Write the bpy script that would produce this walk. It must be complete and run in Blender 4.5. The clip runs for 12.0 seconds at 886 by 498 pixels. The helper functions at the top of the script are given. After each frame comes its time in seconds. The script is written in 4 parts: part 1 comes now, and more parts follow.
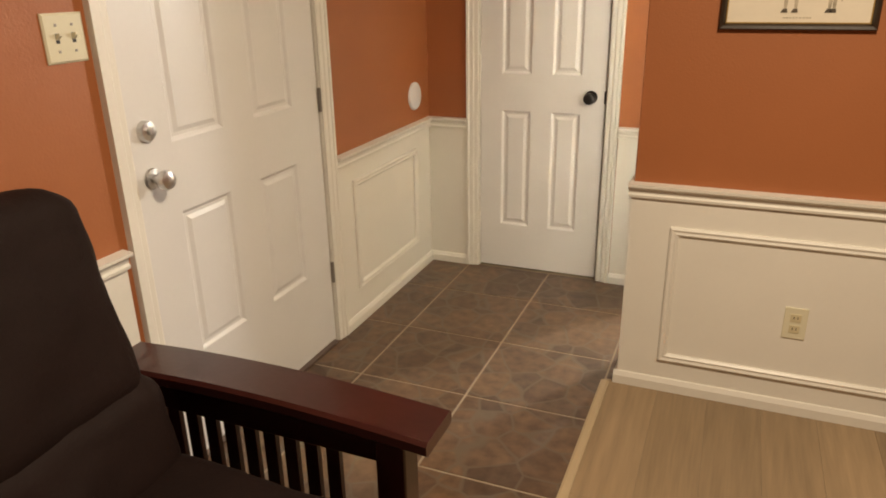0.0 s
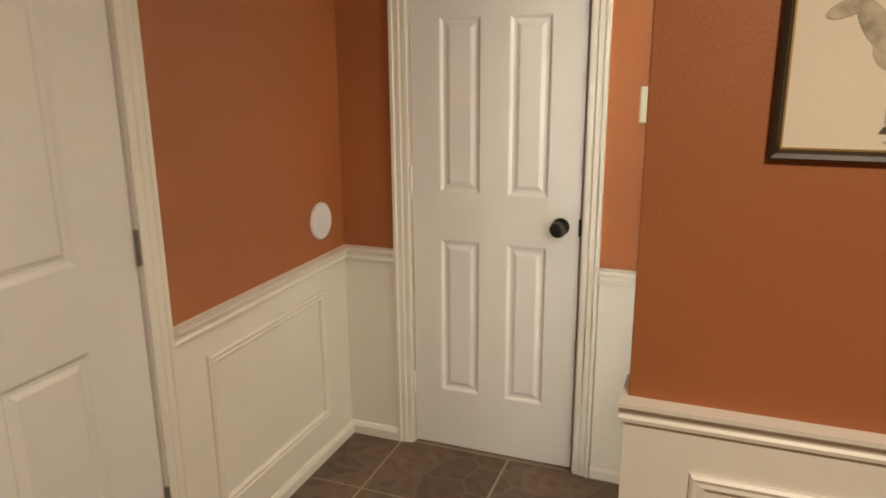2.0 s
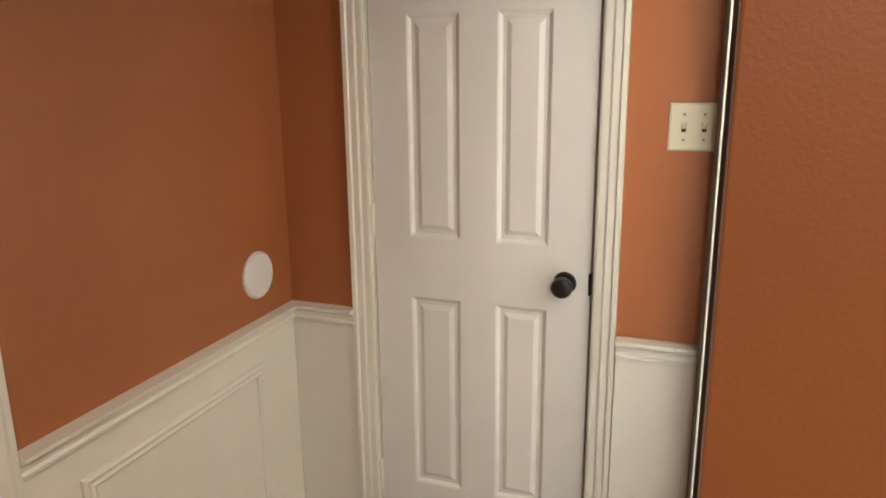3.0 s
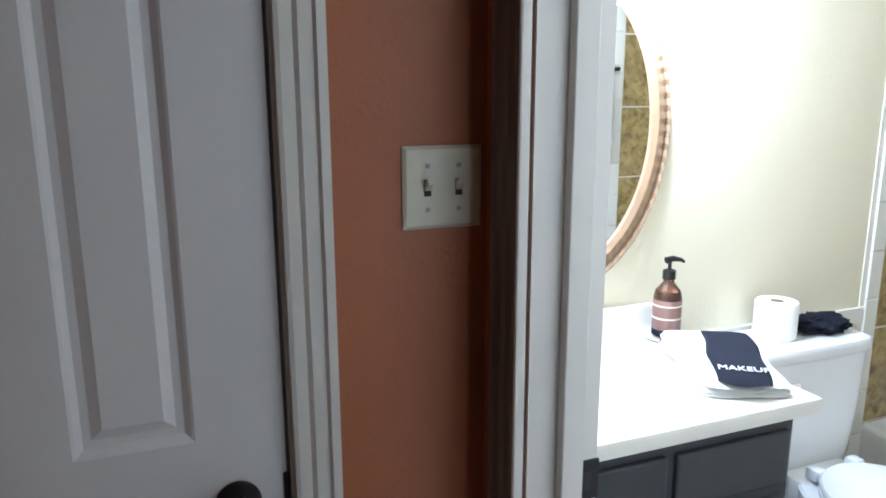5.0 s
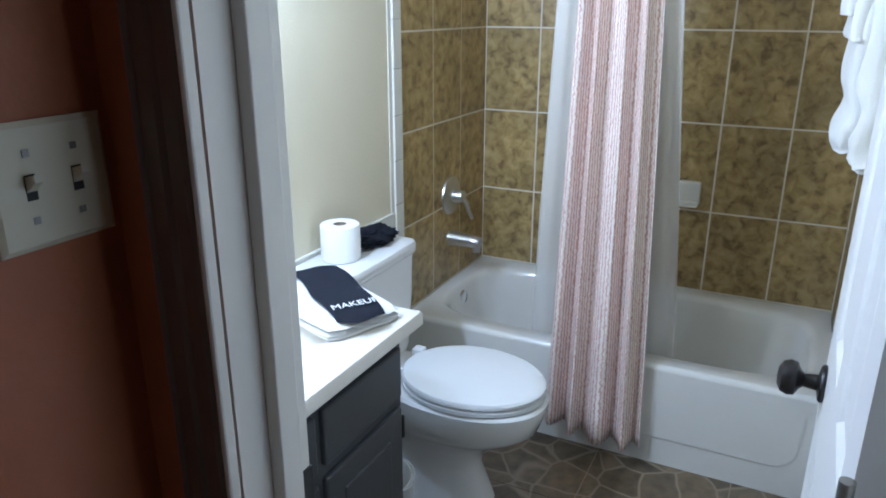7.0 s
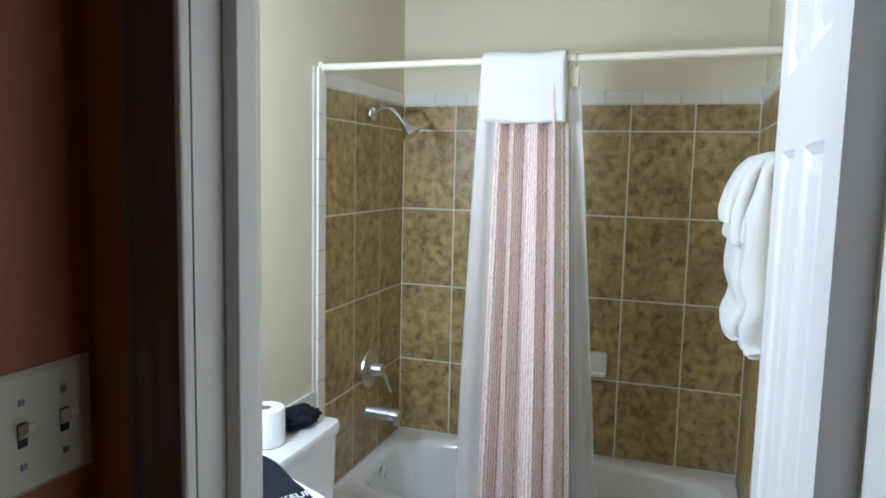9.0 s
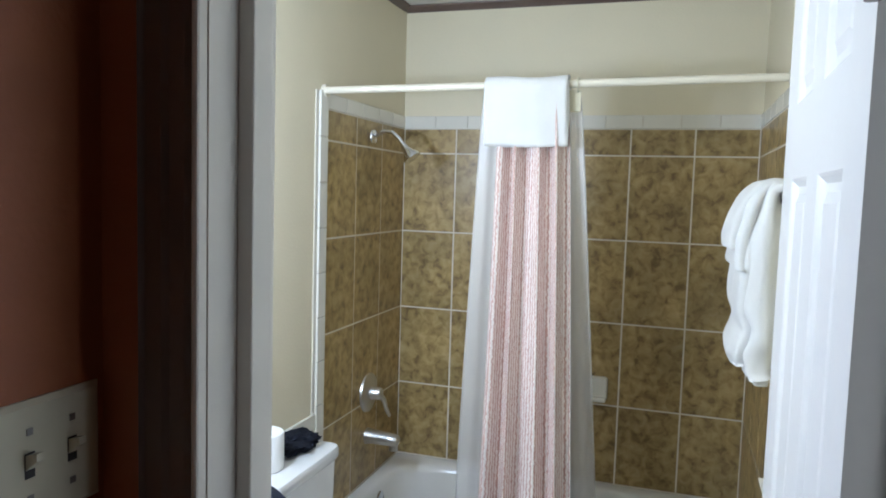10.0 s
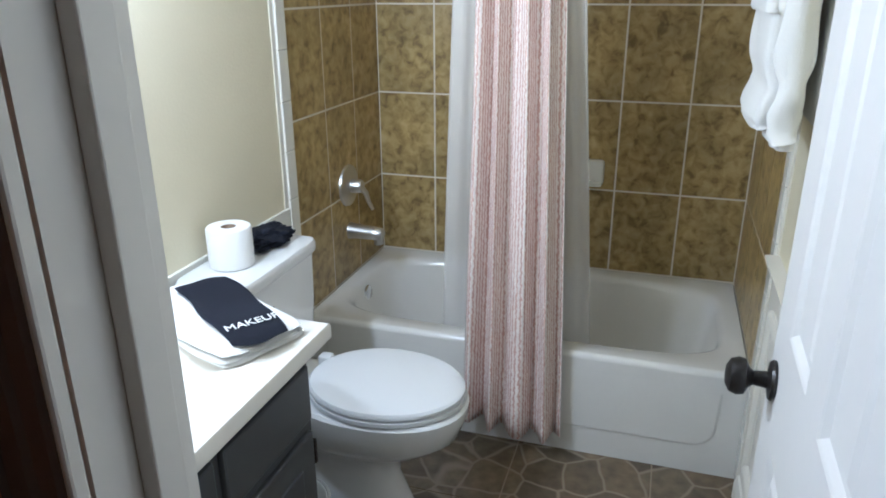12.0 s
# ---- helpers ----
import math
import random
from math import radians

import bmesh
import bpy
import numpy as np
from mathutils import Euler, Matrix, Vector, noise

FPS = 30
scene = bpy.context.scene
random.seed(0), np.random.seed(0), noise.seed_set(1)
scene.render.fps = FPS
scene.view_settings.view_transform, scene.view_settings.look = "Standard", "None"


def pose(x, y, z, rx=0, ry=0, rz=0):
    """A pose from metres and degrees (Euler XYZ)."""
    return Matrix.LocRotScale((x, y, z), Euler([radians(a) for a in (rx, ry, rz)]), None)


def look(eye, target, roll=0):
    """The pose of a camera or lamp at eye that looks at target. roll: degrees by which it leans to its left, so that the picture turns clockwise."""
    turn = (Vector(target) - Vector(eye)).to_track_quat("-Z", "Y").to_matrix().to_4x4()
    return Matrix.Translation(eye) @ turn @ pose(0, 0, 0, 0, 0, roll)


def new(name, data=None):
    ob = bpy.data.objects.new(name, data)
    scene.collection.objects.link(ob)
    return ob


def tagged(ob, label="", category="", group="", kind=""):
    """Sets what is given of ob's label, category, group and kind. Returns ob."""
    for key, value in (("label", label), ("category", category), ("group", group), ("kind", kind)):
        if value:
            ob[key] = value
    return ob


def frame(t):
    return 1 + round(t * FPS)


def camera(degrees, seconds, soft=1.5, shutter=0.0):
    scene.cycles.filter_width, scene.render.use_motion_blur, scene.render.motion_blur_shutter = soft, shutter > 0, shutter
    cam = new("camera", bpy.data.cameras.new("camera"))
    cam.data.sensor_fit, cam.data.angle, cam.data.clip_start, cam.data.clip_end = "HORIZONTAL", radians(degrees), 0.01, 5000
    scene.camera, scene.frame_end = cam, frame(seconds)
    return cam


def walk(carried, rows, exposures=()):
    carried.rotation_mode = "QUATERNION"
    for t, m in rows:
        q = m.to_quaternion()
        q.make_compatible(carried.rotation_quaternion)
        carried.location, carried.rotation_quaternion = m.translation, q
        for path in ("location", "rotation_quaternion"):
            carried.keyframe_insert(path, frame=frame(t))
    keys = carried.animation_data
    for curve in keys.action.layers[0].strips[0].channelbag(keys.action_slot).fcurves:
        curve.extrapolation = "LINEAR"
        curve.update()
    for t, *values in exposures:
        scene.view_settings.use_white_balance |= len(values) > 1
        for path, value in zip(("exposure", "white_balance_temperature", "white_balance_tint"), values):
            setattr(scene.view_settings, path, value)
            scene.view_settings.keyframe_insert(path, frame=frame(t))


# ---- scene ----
cam = camera(63.9, 12.0, soft=1.8)
PATH = [
    (0, (-0.001, 0.107, 1.47), (-0.72, 1.833, 0.759), -1.0),
    (0.5, (-0.083, 0.324, 1.47), (-0.654, 2.129, 0.824), -0.8),
    (1, (-0.125, 0.606, 1.48), (-0.603, 2.451, 0.873), -2.1),
    (1.5, (-0.105, 0.879, 1.486), (-0.675, 2.716, 0.936), 0.3),
    (2, (-0.172, 1.158, 1.482), (-0.867, 2.963, 0.974), -0.4),
    (2.5, (-0.288, 1.424, 1.492), (-1.001, 3.233, 1.024), -0.8),
    (2.7, (-0.292, 1.548, 1.488), (-1.019, 3.347, 1.003), -0.8),
    (4.3, (-0.673, 2.276, 1.455), (-0.489, 4.224, 1.041), -0.0),
    (4.5, (-0.683, 2.395, 1.46), (-0.369, 4.323, 1.033), -0.6),
    (4.6, (-0.685, 2.455, 1.457), (-0.244, 4.363, 1.049), -1.2),
    (5, (-0.711, 2.615, 1.469), (0.008, 4.434, 1.051), -0.2),
    (5.5, (-0.78, 2.765, 1.477), (0.426, 4.289, 1.004), -0.7),
    (6, (-0.789, 2.849, 1.483), (0.682, 4.085, 0.926), 0.1),
    (6.5, (-0.737, 2.86, 1.482), (0.807, 3.976, 0.874), 0.8),
    (7, (-0.757, 2.931, 1.497), (0.941, 3.769, 0.853), 0.1),
    (8.8, (-0.839, 2.978, 1.573), (1.042, 3.598, 1.292), 1.3),
    (9, (-0.84, 2.971, 1.592), (1.046, 3.599, 1.373), 1.3),
    (9.5, (-0.842, 2.979, 1.601), (1.053, 3.606, 1.463), 1.5),
    (10, (-0.839, 2.994, 1.596), (1.057, 3.612, 1.438), 1.7),
    (10.5, (-0.835, 3.008, 1.575), (1.057, 3.61, 1.331), 1.8),
    (11, (-0.814, 3.02, 1.544), (1.06, 3.604, 1.162), 1.4),
    (11.5, (-0.748, 3.024, 1.508), (1.096, 3.574, 0.963), 1.2),
    (12, (-0.618, 3.025, 1.483), (1.173, 3.583, 0.789), -0.2),
]
EXPOSURES = [(0.0, 1.66, 6250, 10), (1.5, 1.52, 6100, 10), (2.5, 1.5, 5900, 10), (4.3, 1.0, 4850, 10), (5.0, -0.02, 4500, 10), (5.5, -0.3, 4350, 10), (6.0, -0.55, 4300, 10), (7.0, -0.75, 4300, 10), (9.0, -0.87, 4550, 10), (10.5, -0.87, 4600, 10), (12.0, -0.78, 4600, 10)]
walk(cam, [(t, look(eye, target, roll)) for t, eye, target, roll in PATH], EXPOSURES)

# ---- light ----
world = bpy.data.worlds.new("world")
scene.world = world
world.use_nodes = True
world.node_tree.nodes["Background"].inputs["Color"].default_value = (0.6, 0.7, 0.9, 1)
world.node_tree.nodes["Background"].inputs["Strength"].default_value = 0.05


def lamp(name, kind, energy, color, m, **kw):
    data = bpy.data.lights.new(name, kind)
    data.energy, data.color = energy, color
    if kind == "POINT":
        data.shadow_soft_size = kw["radius"]
    else:
        data.shape, data.size = "DISK", kw["size"]
    ob = new(name, data)
    ob.matrix_world = m
    return ob


BATH_WHITE = (1.0, 0.95, 0.88)
LIVING_WARM = (1.0, 0.8, 0.56)
BULBS = [-0.01, 0.41]
for bx in BULBS:
    lamp("bulb_light", "POINT", 28.5, BATH_WHITE, pose(bx, 4.06, 1.745), radius=0.03)
# Added warm lamp, out of view, to light the living room and entry.
lamp("added_living_light", "AREA", 17.0, LIVING_WARM, pose(0.3, 1.0, 2.33), size=0.34)


# ---- materials ----
def mat(name, color, rough=0.5, metal=0.0, vary=0.08, scale=6.0, grain=60.0, bump=0.1, dist=0.002, coat=0.0, rand=0.0):
    """Two scales of colour variation and a fine relief."""
    m = bpy.data.materials.new(name)
    m.use_nodes = True
    nt = m.node_tree
    b = nt.nodes["Principled BSDF"]
    b.inputs["Roughness"].default_value, b.inputs["Metallic"].default_value = rough, metal
    b.inputs["Coat Weight"].default_value = coat
    tc = nt.nodes.new("ShaderNodeTexCoord")
    big, fine = nt.nodes.new("ShaderNodeTexNoise"), nt.nodes.new("ShaderNodeTexNoise")
    big.inputs["Scale"].default_value, fine.inputs["Scale"].default_value = scale, grain
    big.inputs["Detail"].default_value = 4
    add = nt.nodes.new("ShaderNodeMath")
    add.operation = "MULTIPLY_ADD"
    add.inputs[1].default_value = 0.35
    for n in (big, fine):
        nt.links.new(tc.outputs["Object"], n.inputs["Vector"])
    nt.links.new(fine.outputs["Fac"], add.inputs[0])
    nt.links.new(big.outputs["Fac"], add.inputs[2])
    ramp = nt.nodes.new("ShaderNodeMapRange")
    ramp.inputs["From Min"].default_value, ramp.inputs["From Max"].default_value = 0.3, 1.05
    ramp.inputs["To Min"].default_value, ramp.inputs["To Max"].default_value = 1 - vary, 1 + vary
    nt.links.new(add.outputs[0], ramp.inputs["Value"])
    hsv = nt.nodes.new("ShaderNodeHueSaturation")
    hsv.inputs["Color"].default_value = (*color, 1)
    val = ramp.outputs["Result"]
    if rand:
        info = nt.nodes.new("ShaderNodeObjectInfo")
        r2 = nt.nodes.new("ShaderNodeMapRange")
        r2.inputs["To Min"].default_value, r2.inputs["To Max"].default_value = 1 - rand, 1 + rand
        nt.links.new(info.outputs["Random"], r2.inputs["Value"])
        mul = nt.nodes.new("ShaderNodeMath")
        mul.operation = "MULTIPLY"
        nt.links.new(val, mul.inputs[0])
        nt.links.new(r2.outputs["Result"], mul.inputs[1])
        val = mul.outputs[0]
    nt.links.new(val, hsv.inputs["Value"])
    nt.links.new(hsv.outputs["Color"], b.inputs["Base Color"])
    bp = nt.nodes.new("ShaderNodeBump")
    bp.inputs["Strength"].default_value, bp.inputs["Distance"].default_value = bump, dist
    nt.links.new(fine.outputs["Fac"], bp.inputs["Height"])
    nt.links.new(bp.outputs["Normal"], b.inputs["Normal"])
    return m


def ramp_node(nt, stops):
    r = nt.nodes.new("ShaderNodeValToRGB")
    while len(r.color_ramp.elements) < len(stops):
        r.color_ramp.elements.new(0.5)
    for e, (p, c) in zip(r.color_ramp.elements, stops):
        e.position, e.color = p, (*c, 1)
    return r


def stone_mat(name, joint_color, scale, tint=(1, 1, 1)):
    """Vinyl printed as flagstones with pale joints."""
    m = mat(name, (0.2, 0.15, 0.1), rough=0.38, bump=0.15, dist=0.001)
    nt = m.node_tree
    b = nt.nodes["Principled BSDF"]
    tc = nt.nodes.new("ShaderNodeTexCoord")
    warp = nt.nodes.new("ShaderNodeTexNoise")
    warp.inputs["Scale"].default_value = 5
    mix = nt.nodes.new("ShaderNodeMix")
    mix.data_type = "VECTOR"
    mix.inputs["Factor"].default_value = 0.05
    geo = nt.nodes.new("ShaderNodeNewGeometry")
    nt.links.new(geo.outputs["Position"], warp.inputs["Vector"])
    nt.links.new(geo.outputs["Position"], mix.inputs["A"])
    nt.links.new(warp.outputs["Color"], mix.inputs["B"])
    edge, cell = nt.nodes.new("ShaderNodeTexVoronoi"), nt.nodes.new("ShaderNodeTexVoronoi")
    edge.feature = "DISTANCE_TO_EDGE"
    for v in (edge, cell):
        v.inputs["Scale"].default_value = scale
        v.inputs["Randomness"].default_value = 0.85
        nt.links.new(mix.outputs["Result"], v.inputs["Vector"])
    sep = nt.nodes.new("ShaderNodeSeparateColor")
    nt.links.new(cell.outputs["Color"], sep.inputs["Color"])
    cells = ramp_node(nt, [(p, tuple(c * k for c, k in zip(col, tint))) for p, col in ((0.0, (0.1, 0.07, 0.046)), (0.4, (0.155, 0.102, 0.062)), (0.75, (0.185, 0.128, 0.08)), (1.0, (0.115, 0.084, 0.06)))])
    nt.links.new(sep.outputs["Red"], cells.inputs["Fac"])
    cloud = nt.nodes.new("ShaderNodeTexNoise")
    cloud.inputs["Scale"].default_value, cloud.inputs["Detail"].default_value = 22, 6
    nt.links.new(geo.outputs["Position"], cloud.inputs["Vector"])
    cl = ramp_node(nt, [(0.3, (0.55, 0.52, 0.5)), (0.7, (1.3, 1.25, 1.2))])
    nt.links.new(cloud.outputs["Fac"], cl.inputs["Fac"])
    mul = nt.nodes.new("ShaderNodeMix")
    mul.data_type, mul.blend_type = "RGBA", "MULTIPLY"
    mul.inputs["Factor"].default_value = 0.8
    nt.links.new(cells.outputs["Color"], mul.inputs["A"])
    nt.links.new(cl.outputs["Color"], mul.inputs["B"])
    joint = ramp_node(nt, [(0.0, (1, 1, 1)), (0.022, (0.7, 0.7, 0.7)), (0.05, (0, 0, 0))])
    nt.links.new(edge.outputs["Distance"], joint.inputs["Fac"])
    out = nt.nodes.new("ShaderNodeMix")
    out.data_type = "RGBA"
    nt.links.new(joint.outputs["Color"], out.inputs["Factor"])
    nt.links.new(mul.outputs["Result"], out.inputs["A"])
    out.inputs["B"].default_value = (*joint_color, 1)
    nt.links.new(out.outputs["Result"], b.inputs["Base Color"])
    return m


def marble_tile_mat():
    """Glazed tan tile with dark brown mottling."""
    m = mat("tan_glazed_tile", (0.3, 0.2, 0.08), rough=0.3, bump=0.05, dist=0.001)
    nt = m.node_tree
    b = nt.nodes["Principled BSDF"]
    geo, info = nt.nodes.new("ShaderNodeNewGeometry"), nt.nodes.new("ShaderNodeObjectInfo")
    shift = nt.nodes.new("ShaderNodeVectorMath")
    shift.operation = "MULTIPLY_ADD"
    comb = nt.nodes.new("ShaderNodeCombineXYZ")
    for k in ("X", "Y", "Z"):
        nt.links.new(info.outputs["Random"], comb.inputs[k])
    nt.links.new(comb.outputs[0], shift.inputs[0])
    shift.inputs[1].default_value = (17, 29, 41)
    nt.links.new(geo.outputs["Position"], shift.inputs[2])
    n1, n2 = nt.nodes.new("ShaderNodeTexNoise"), nt.nodes.new("ShaderNodeTexNoise")
    n1.inputs["Scale"].default_value, n1.inputs["Detail"].default_value, n1.inputs["Distortion"].default_value = 26, 8, 0.5
    n2.inputs["Scale"].default_value, n2.inputs["Detail"].default_value = 5, 3
    for n in (n1, n2):
        nt.links.new(shift.outputs[0], n.inputs["Vector"])
    r = ramp_node(nt, [(0.3, (0.19, 0.13, 0.05)), (0.42, (0.32, 0.23, 0.085)), (0.55, (0.43, 0.32, 0.125)), (0.75, (0.52, 0.41, 0.2))])
    nt.links.new(n1.outputs["Fac"], r.inputs["Fac"])
    r2 = ramp_node(nt, [(0.3, (0.75, 0.75, 0.75)), (0.7, (1.15, 1.15, 1.15))])
    nt.links.new(n2.outputs["Fac"], r2.inputs["Fac"])
    mul = nt.nodes.new("ShaderNodeMix")
    mul.data_type, mul.blend_type = "RGBA", "MULTIPLY"
    mul.inputs["Factor"].default_value = 1.0
    nt.links.new(r.outputs["Color"], mul.inputs["A"])
    nt.links.new(r2.outputs["Color"], mul.inputs["B"])
    nt.links.new(mul.outputs["Result"], b.inputs["Base Color"])
    return m


def plank_mat():
    m = mat("oak_vinyl_plank", (0.29, 0.205, 0.115), rough=0.42, bump=0.1, dist=0.0008, rand=0.14)
    nt = m.node_tree
    tc = [n for n in nt.nodes if n.type == "TEX_COORD"][0]
    mp = nt.nodes.new("ShaderNodeMapping")
    mp.inputs["Scale"].default_value = (14, 0.9, 1)
    geo = nt.nodes.new("ShaderNodeNewGeometry")
    nt.links.new(geo.outputs["Position"], mp.inputs["Vector"])
    for n in nt.nodes:
        if n.type == "TEX_NOISE":
            nt.links.new(mp.outputs["Vector"], n.inputs["Vector"])
            n.inputs["Scale"].default_value = 2.2 if n.inputs["Scale"].default_value < 20 else 9
        if n.type == "MAP_RANGE" and n.inputs["From Max"].default_value > 1.01:
            n.inputs["To Min"].default_value, n.inputs["To Max"].default_value = 0.72, 1.25
    return m


def stripe_mat():
    """Cloth with pink and white broken stripes along its length, laid by the cloth's own UV."""
    m = mat("striped_cloth", (0.8, 0.6, 0.55), rough=0.9, bump=0.2, dist=0.001, grain=500)
    nt = m.node_tree
    b = nt.nodes["Principled BSDF"]
    uv = nt.nodes.new("ShaderNodeUVMap")
    warp = nt.nodes.new("ShaderNodeTexNoise")
    warp.inputs["Scale"].default_value, warp.inputs["Detail"].default_value = 70, 2
    nt.links.new(uv.outputs["UV"], warp.inputs["Vector"])
    off = nt.nodes.new("ShaderNodeVectorMath")
    off.operation = "MULTIPLY_ADD"
    nt.links.new(warp.outputs["Color"], off.inputs[0])
    off.inputs[1].default_value = (0.016, 0, 0)
    nt.links.new(uv.outputs["UV"], off.inputs[2])
    w = nt.nodes.new("ShaderNodeTexWave")
    w.inputs["Scale"].default_value = 21
    nt.links.new(off.outputs[0], w.inputs["Vector"])
    r = ramp_node(nt, [(0.15, (0.58, 0.37, 0.31)), (0.6, (0.87, 0.79, 0.74))])
    nt.links.new(w.outputs["Fac"], r.inputs["Fac"])
    nt.links.new(r.outputs["Color"], b.inputs["Base Color"])
    return m


def liner_mat():
    m = mat("frosted_plastic", (0.84, 0.82, 0.78), rough=0.35, vary=0.03)
    b = m.node_tree.nodes["Principled BSDF"]
    b.inputs["Alpha"].default_value = 0.5
    return m


def glass_mat(name, color, rough=0.02):
    m = mat(name, color, rough=rough, vary=0.0, bump=0.0)
    b = m.node_tree.nodes["Principled BSDF"]
    b.inputs["Transmission Weight"].default_value = 0.9
    return m


def glow_mat(name, color, strength):
    m = mat(name, (0.85, 0.84, 0.8), rough=0.4)
    b = m.node_tree.nodes["Principled BSDF"]
    b.inputs["Emission Color"].default_value = (*color, 1)
    b.inputs["Emission Strength"].default_value = strength
    return m


TERRACOTTA = mat("terracotta_wall_paint", (0.37, 0.128, 0.042), rough=0.5, vary=0.05, scale=3, grain=130, bump=0.35, dist=0.0015)
WHITE = mat("white_trim_paint", (0.8, 0.77, 0.69), rough=0.38, vary=0.03, scale=5, grain=90, bump=0.05)
DOOR_WHITE = mat("white_door_paint", (0.76, 0.745, 0.72), rough=0.4, vary=0.03, scale=4, grain=70, bump=0.06)
CREAM = mat("cream_wall_paint", (0.78, 0.72, 0.53), rough=0.55, vary=0.04, scale=3, grain=110, bump=0.4, dist=0.0015)
CEIL = mat("ceiling_paint", (0.78, 0.76, 0.7), rough=0.8, vary=0.04, grain=120, bump=0.5, dist=0.002)
BROWN_TRIM = mat("brown_painted_trim", (0.125, 0.088, 0.068), rough=0.4, vary=0.1)
STONE = stone_mat("stone_vinyl_entry", (0.13, 0.098, 0.07), 7.5, (0.85, 0.78, 0.74))
STONE_BATH = stone_mat("flagstone_vinyl_bath", (0.27, 0.225, 0.16), 8.0, (1.0, 1.14, 1.1))
GROUT_FLOOR = mat("floor_grout", (0.32, 0.255, 0.18), rough=0.8)
TILE = marble_tile_mat()
GROUT = mat("white_grout", (0.76, 0.72, 0.62), rough=0.8, vary=0.1)
TRIM_TILE = mat("white_glazed_tile", (0.8, 0.78, 0.7), rough=0.2, vary=0.03, bump=0.03, rand=0.04)
PLANK = plank_mat()
PORCELAIN = mat("white_porcelain", (0.82, 0.82, 0.8), rough=0.12, vary=0.02, bump=0.02, coat=0.4)
TUB_ENAMEL = mat("ivory_tub_enamel", (0.8, 0.785, 0.74), rough=0.18, vary=0.03, bump=0.02, coat=0.3)
SEAT_PLASTIC = mat("white_seat_plastic", (0.8, 0.81, 0.81), rough=0.22, vary=0.02, bump=0.02)
COUNTER = mat("white_cultured_marble", (0.82, 0.79, 0.72), rough=0.2, vary=0.04, scale=4, coat=0.3)
GREY = mat("charcoal_cabinet_paint", (0.055, 0.058, 0.062), rough=0.4, vary=0.12)
CHROME = mat("chrome", (0.75, 0.76, 0.78), rough=0.12, metal=1.0, vary=0.03, bump=0.02)
NICKEL = mat("brushed_nickel", (0.68, 0.67, 0.66), rough=0.32, metal=1.0, vary=0.08, bump=0.03)
BRONZE = mat("dark_bronze", (0.022, 0.019, 0.017), rough=0.35, metal=0.4, vary=0.2)
HINGE = mat("hinge_steel", (0.3, 0.28, 0.25), rough=0.4, metal=0.8, vary=0.2)
IVORY = mat("ivory_plate_plastic", (0.72, 0.68, 0.5), rough=0.35, vary=0.03, bump=0.02)
BLACK = mat("black_cloth", (0.012, 0.013, 0.019), rough=0.95, vary=0.3, grain=400, bump=0.5, dist=0.002)
BLACK.node_tree.nodes["Principled BSDF"].inputs["Specular IOR Level"].default_value = 0.12
SLOT = mat("dark_slot", (0.03, 0.028, 0.025), rough=0.6)
TERRY = mat("white_terry_cloth", (0.83, 0.82, 0.79), rough=0.95, vary=0.05, scale=8, grain=420, bump=0.8, dist=0.003)
PAPER = mat("white_tissue_paper", (0.85, 0.84, 0.81), rough=0.95, vary=0.04, grain=300, bump=0.4)
CLOTH = stripe_mat()
LINER = liner_mat()
ROD = mat("ivory_painted_rod", (0.78, 0.73, 0.58), rough=0.35, vary=0.04)
GOLD = mat("aged_gold_frame", (0.23, 0.15, 0.08), rough=0.5, metal=0.3, vary=0.15, scale=12)
MIRROR = mat("mirror_silver", (0.92, 0.93, 0.92), rough=0.01, metal=1.0, vary=0.0, bump=0.0)
AMBER = glass_mat("amber_glass", (0.42, 0.2, 0.12), 0.05)
SOAP_LABEL = mat("printed_label", (0.2, 0.11, 0.09), rough=0.6)
LEATHER = mat("dark_brown_leather", (0.013, 0.006, 0.0048), rough=0.72, vary=0.3, scale=5, grain=160, bump=0.4, dist=0.002)
LEATHER.node_tree.nodes["Principled BSDF"].inputs["Specular IOR Level"].default_value = 0.2
MAHOGANY = mat("dark_mahogany_wood", (0.04, 0.009, 0.007), rough=0.32, vary=0.3, scale=9, grain=60, coat=0.3)
FRAME_WOOD = mat("dark_frame_wood", (0.03, 0.018, 0.01), rough=0.35, vary=0.3)
GILT = mat("gilt_edge", (0.4, 0.26, 0.08), rough=0.4, metal=0.5)
PRINT = mat("aged_print_paper", (0.76, 0.69, 0.55), rough=0.7, vary=0.05)
INK = mat("grey_print_ink", (0.47, 0.41, 0.3), rough=0.8, vary=0.45, scale=30)
INK_DARK = mat("dark_print_ink", (0.1, 0.08, 0.055), rough=0.8, vary=0.3, scale=40)
DISC = mat("white_plastic", (0.8, 0.79, 0.8), rough=0.4, vary=0.02)
GLOW = glow_mat("lit_frosted_glass", (1.0, 0.92, 0.82), 6.0)
# Glow of the added living room fitting, which is never in view.
GLOW_ADDED = glow_mat("added_lamp_diffuser", (1.0, 0.75, 0.45), 3.0)
BASKET = mat("white_bin_plastic", (0.75, 0.75, 0.72), rough=0.4)


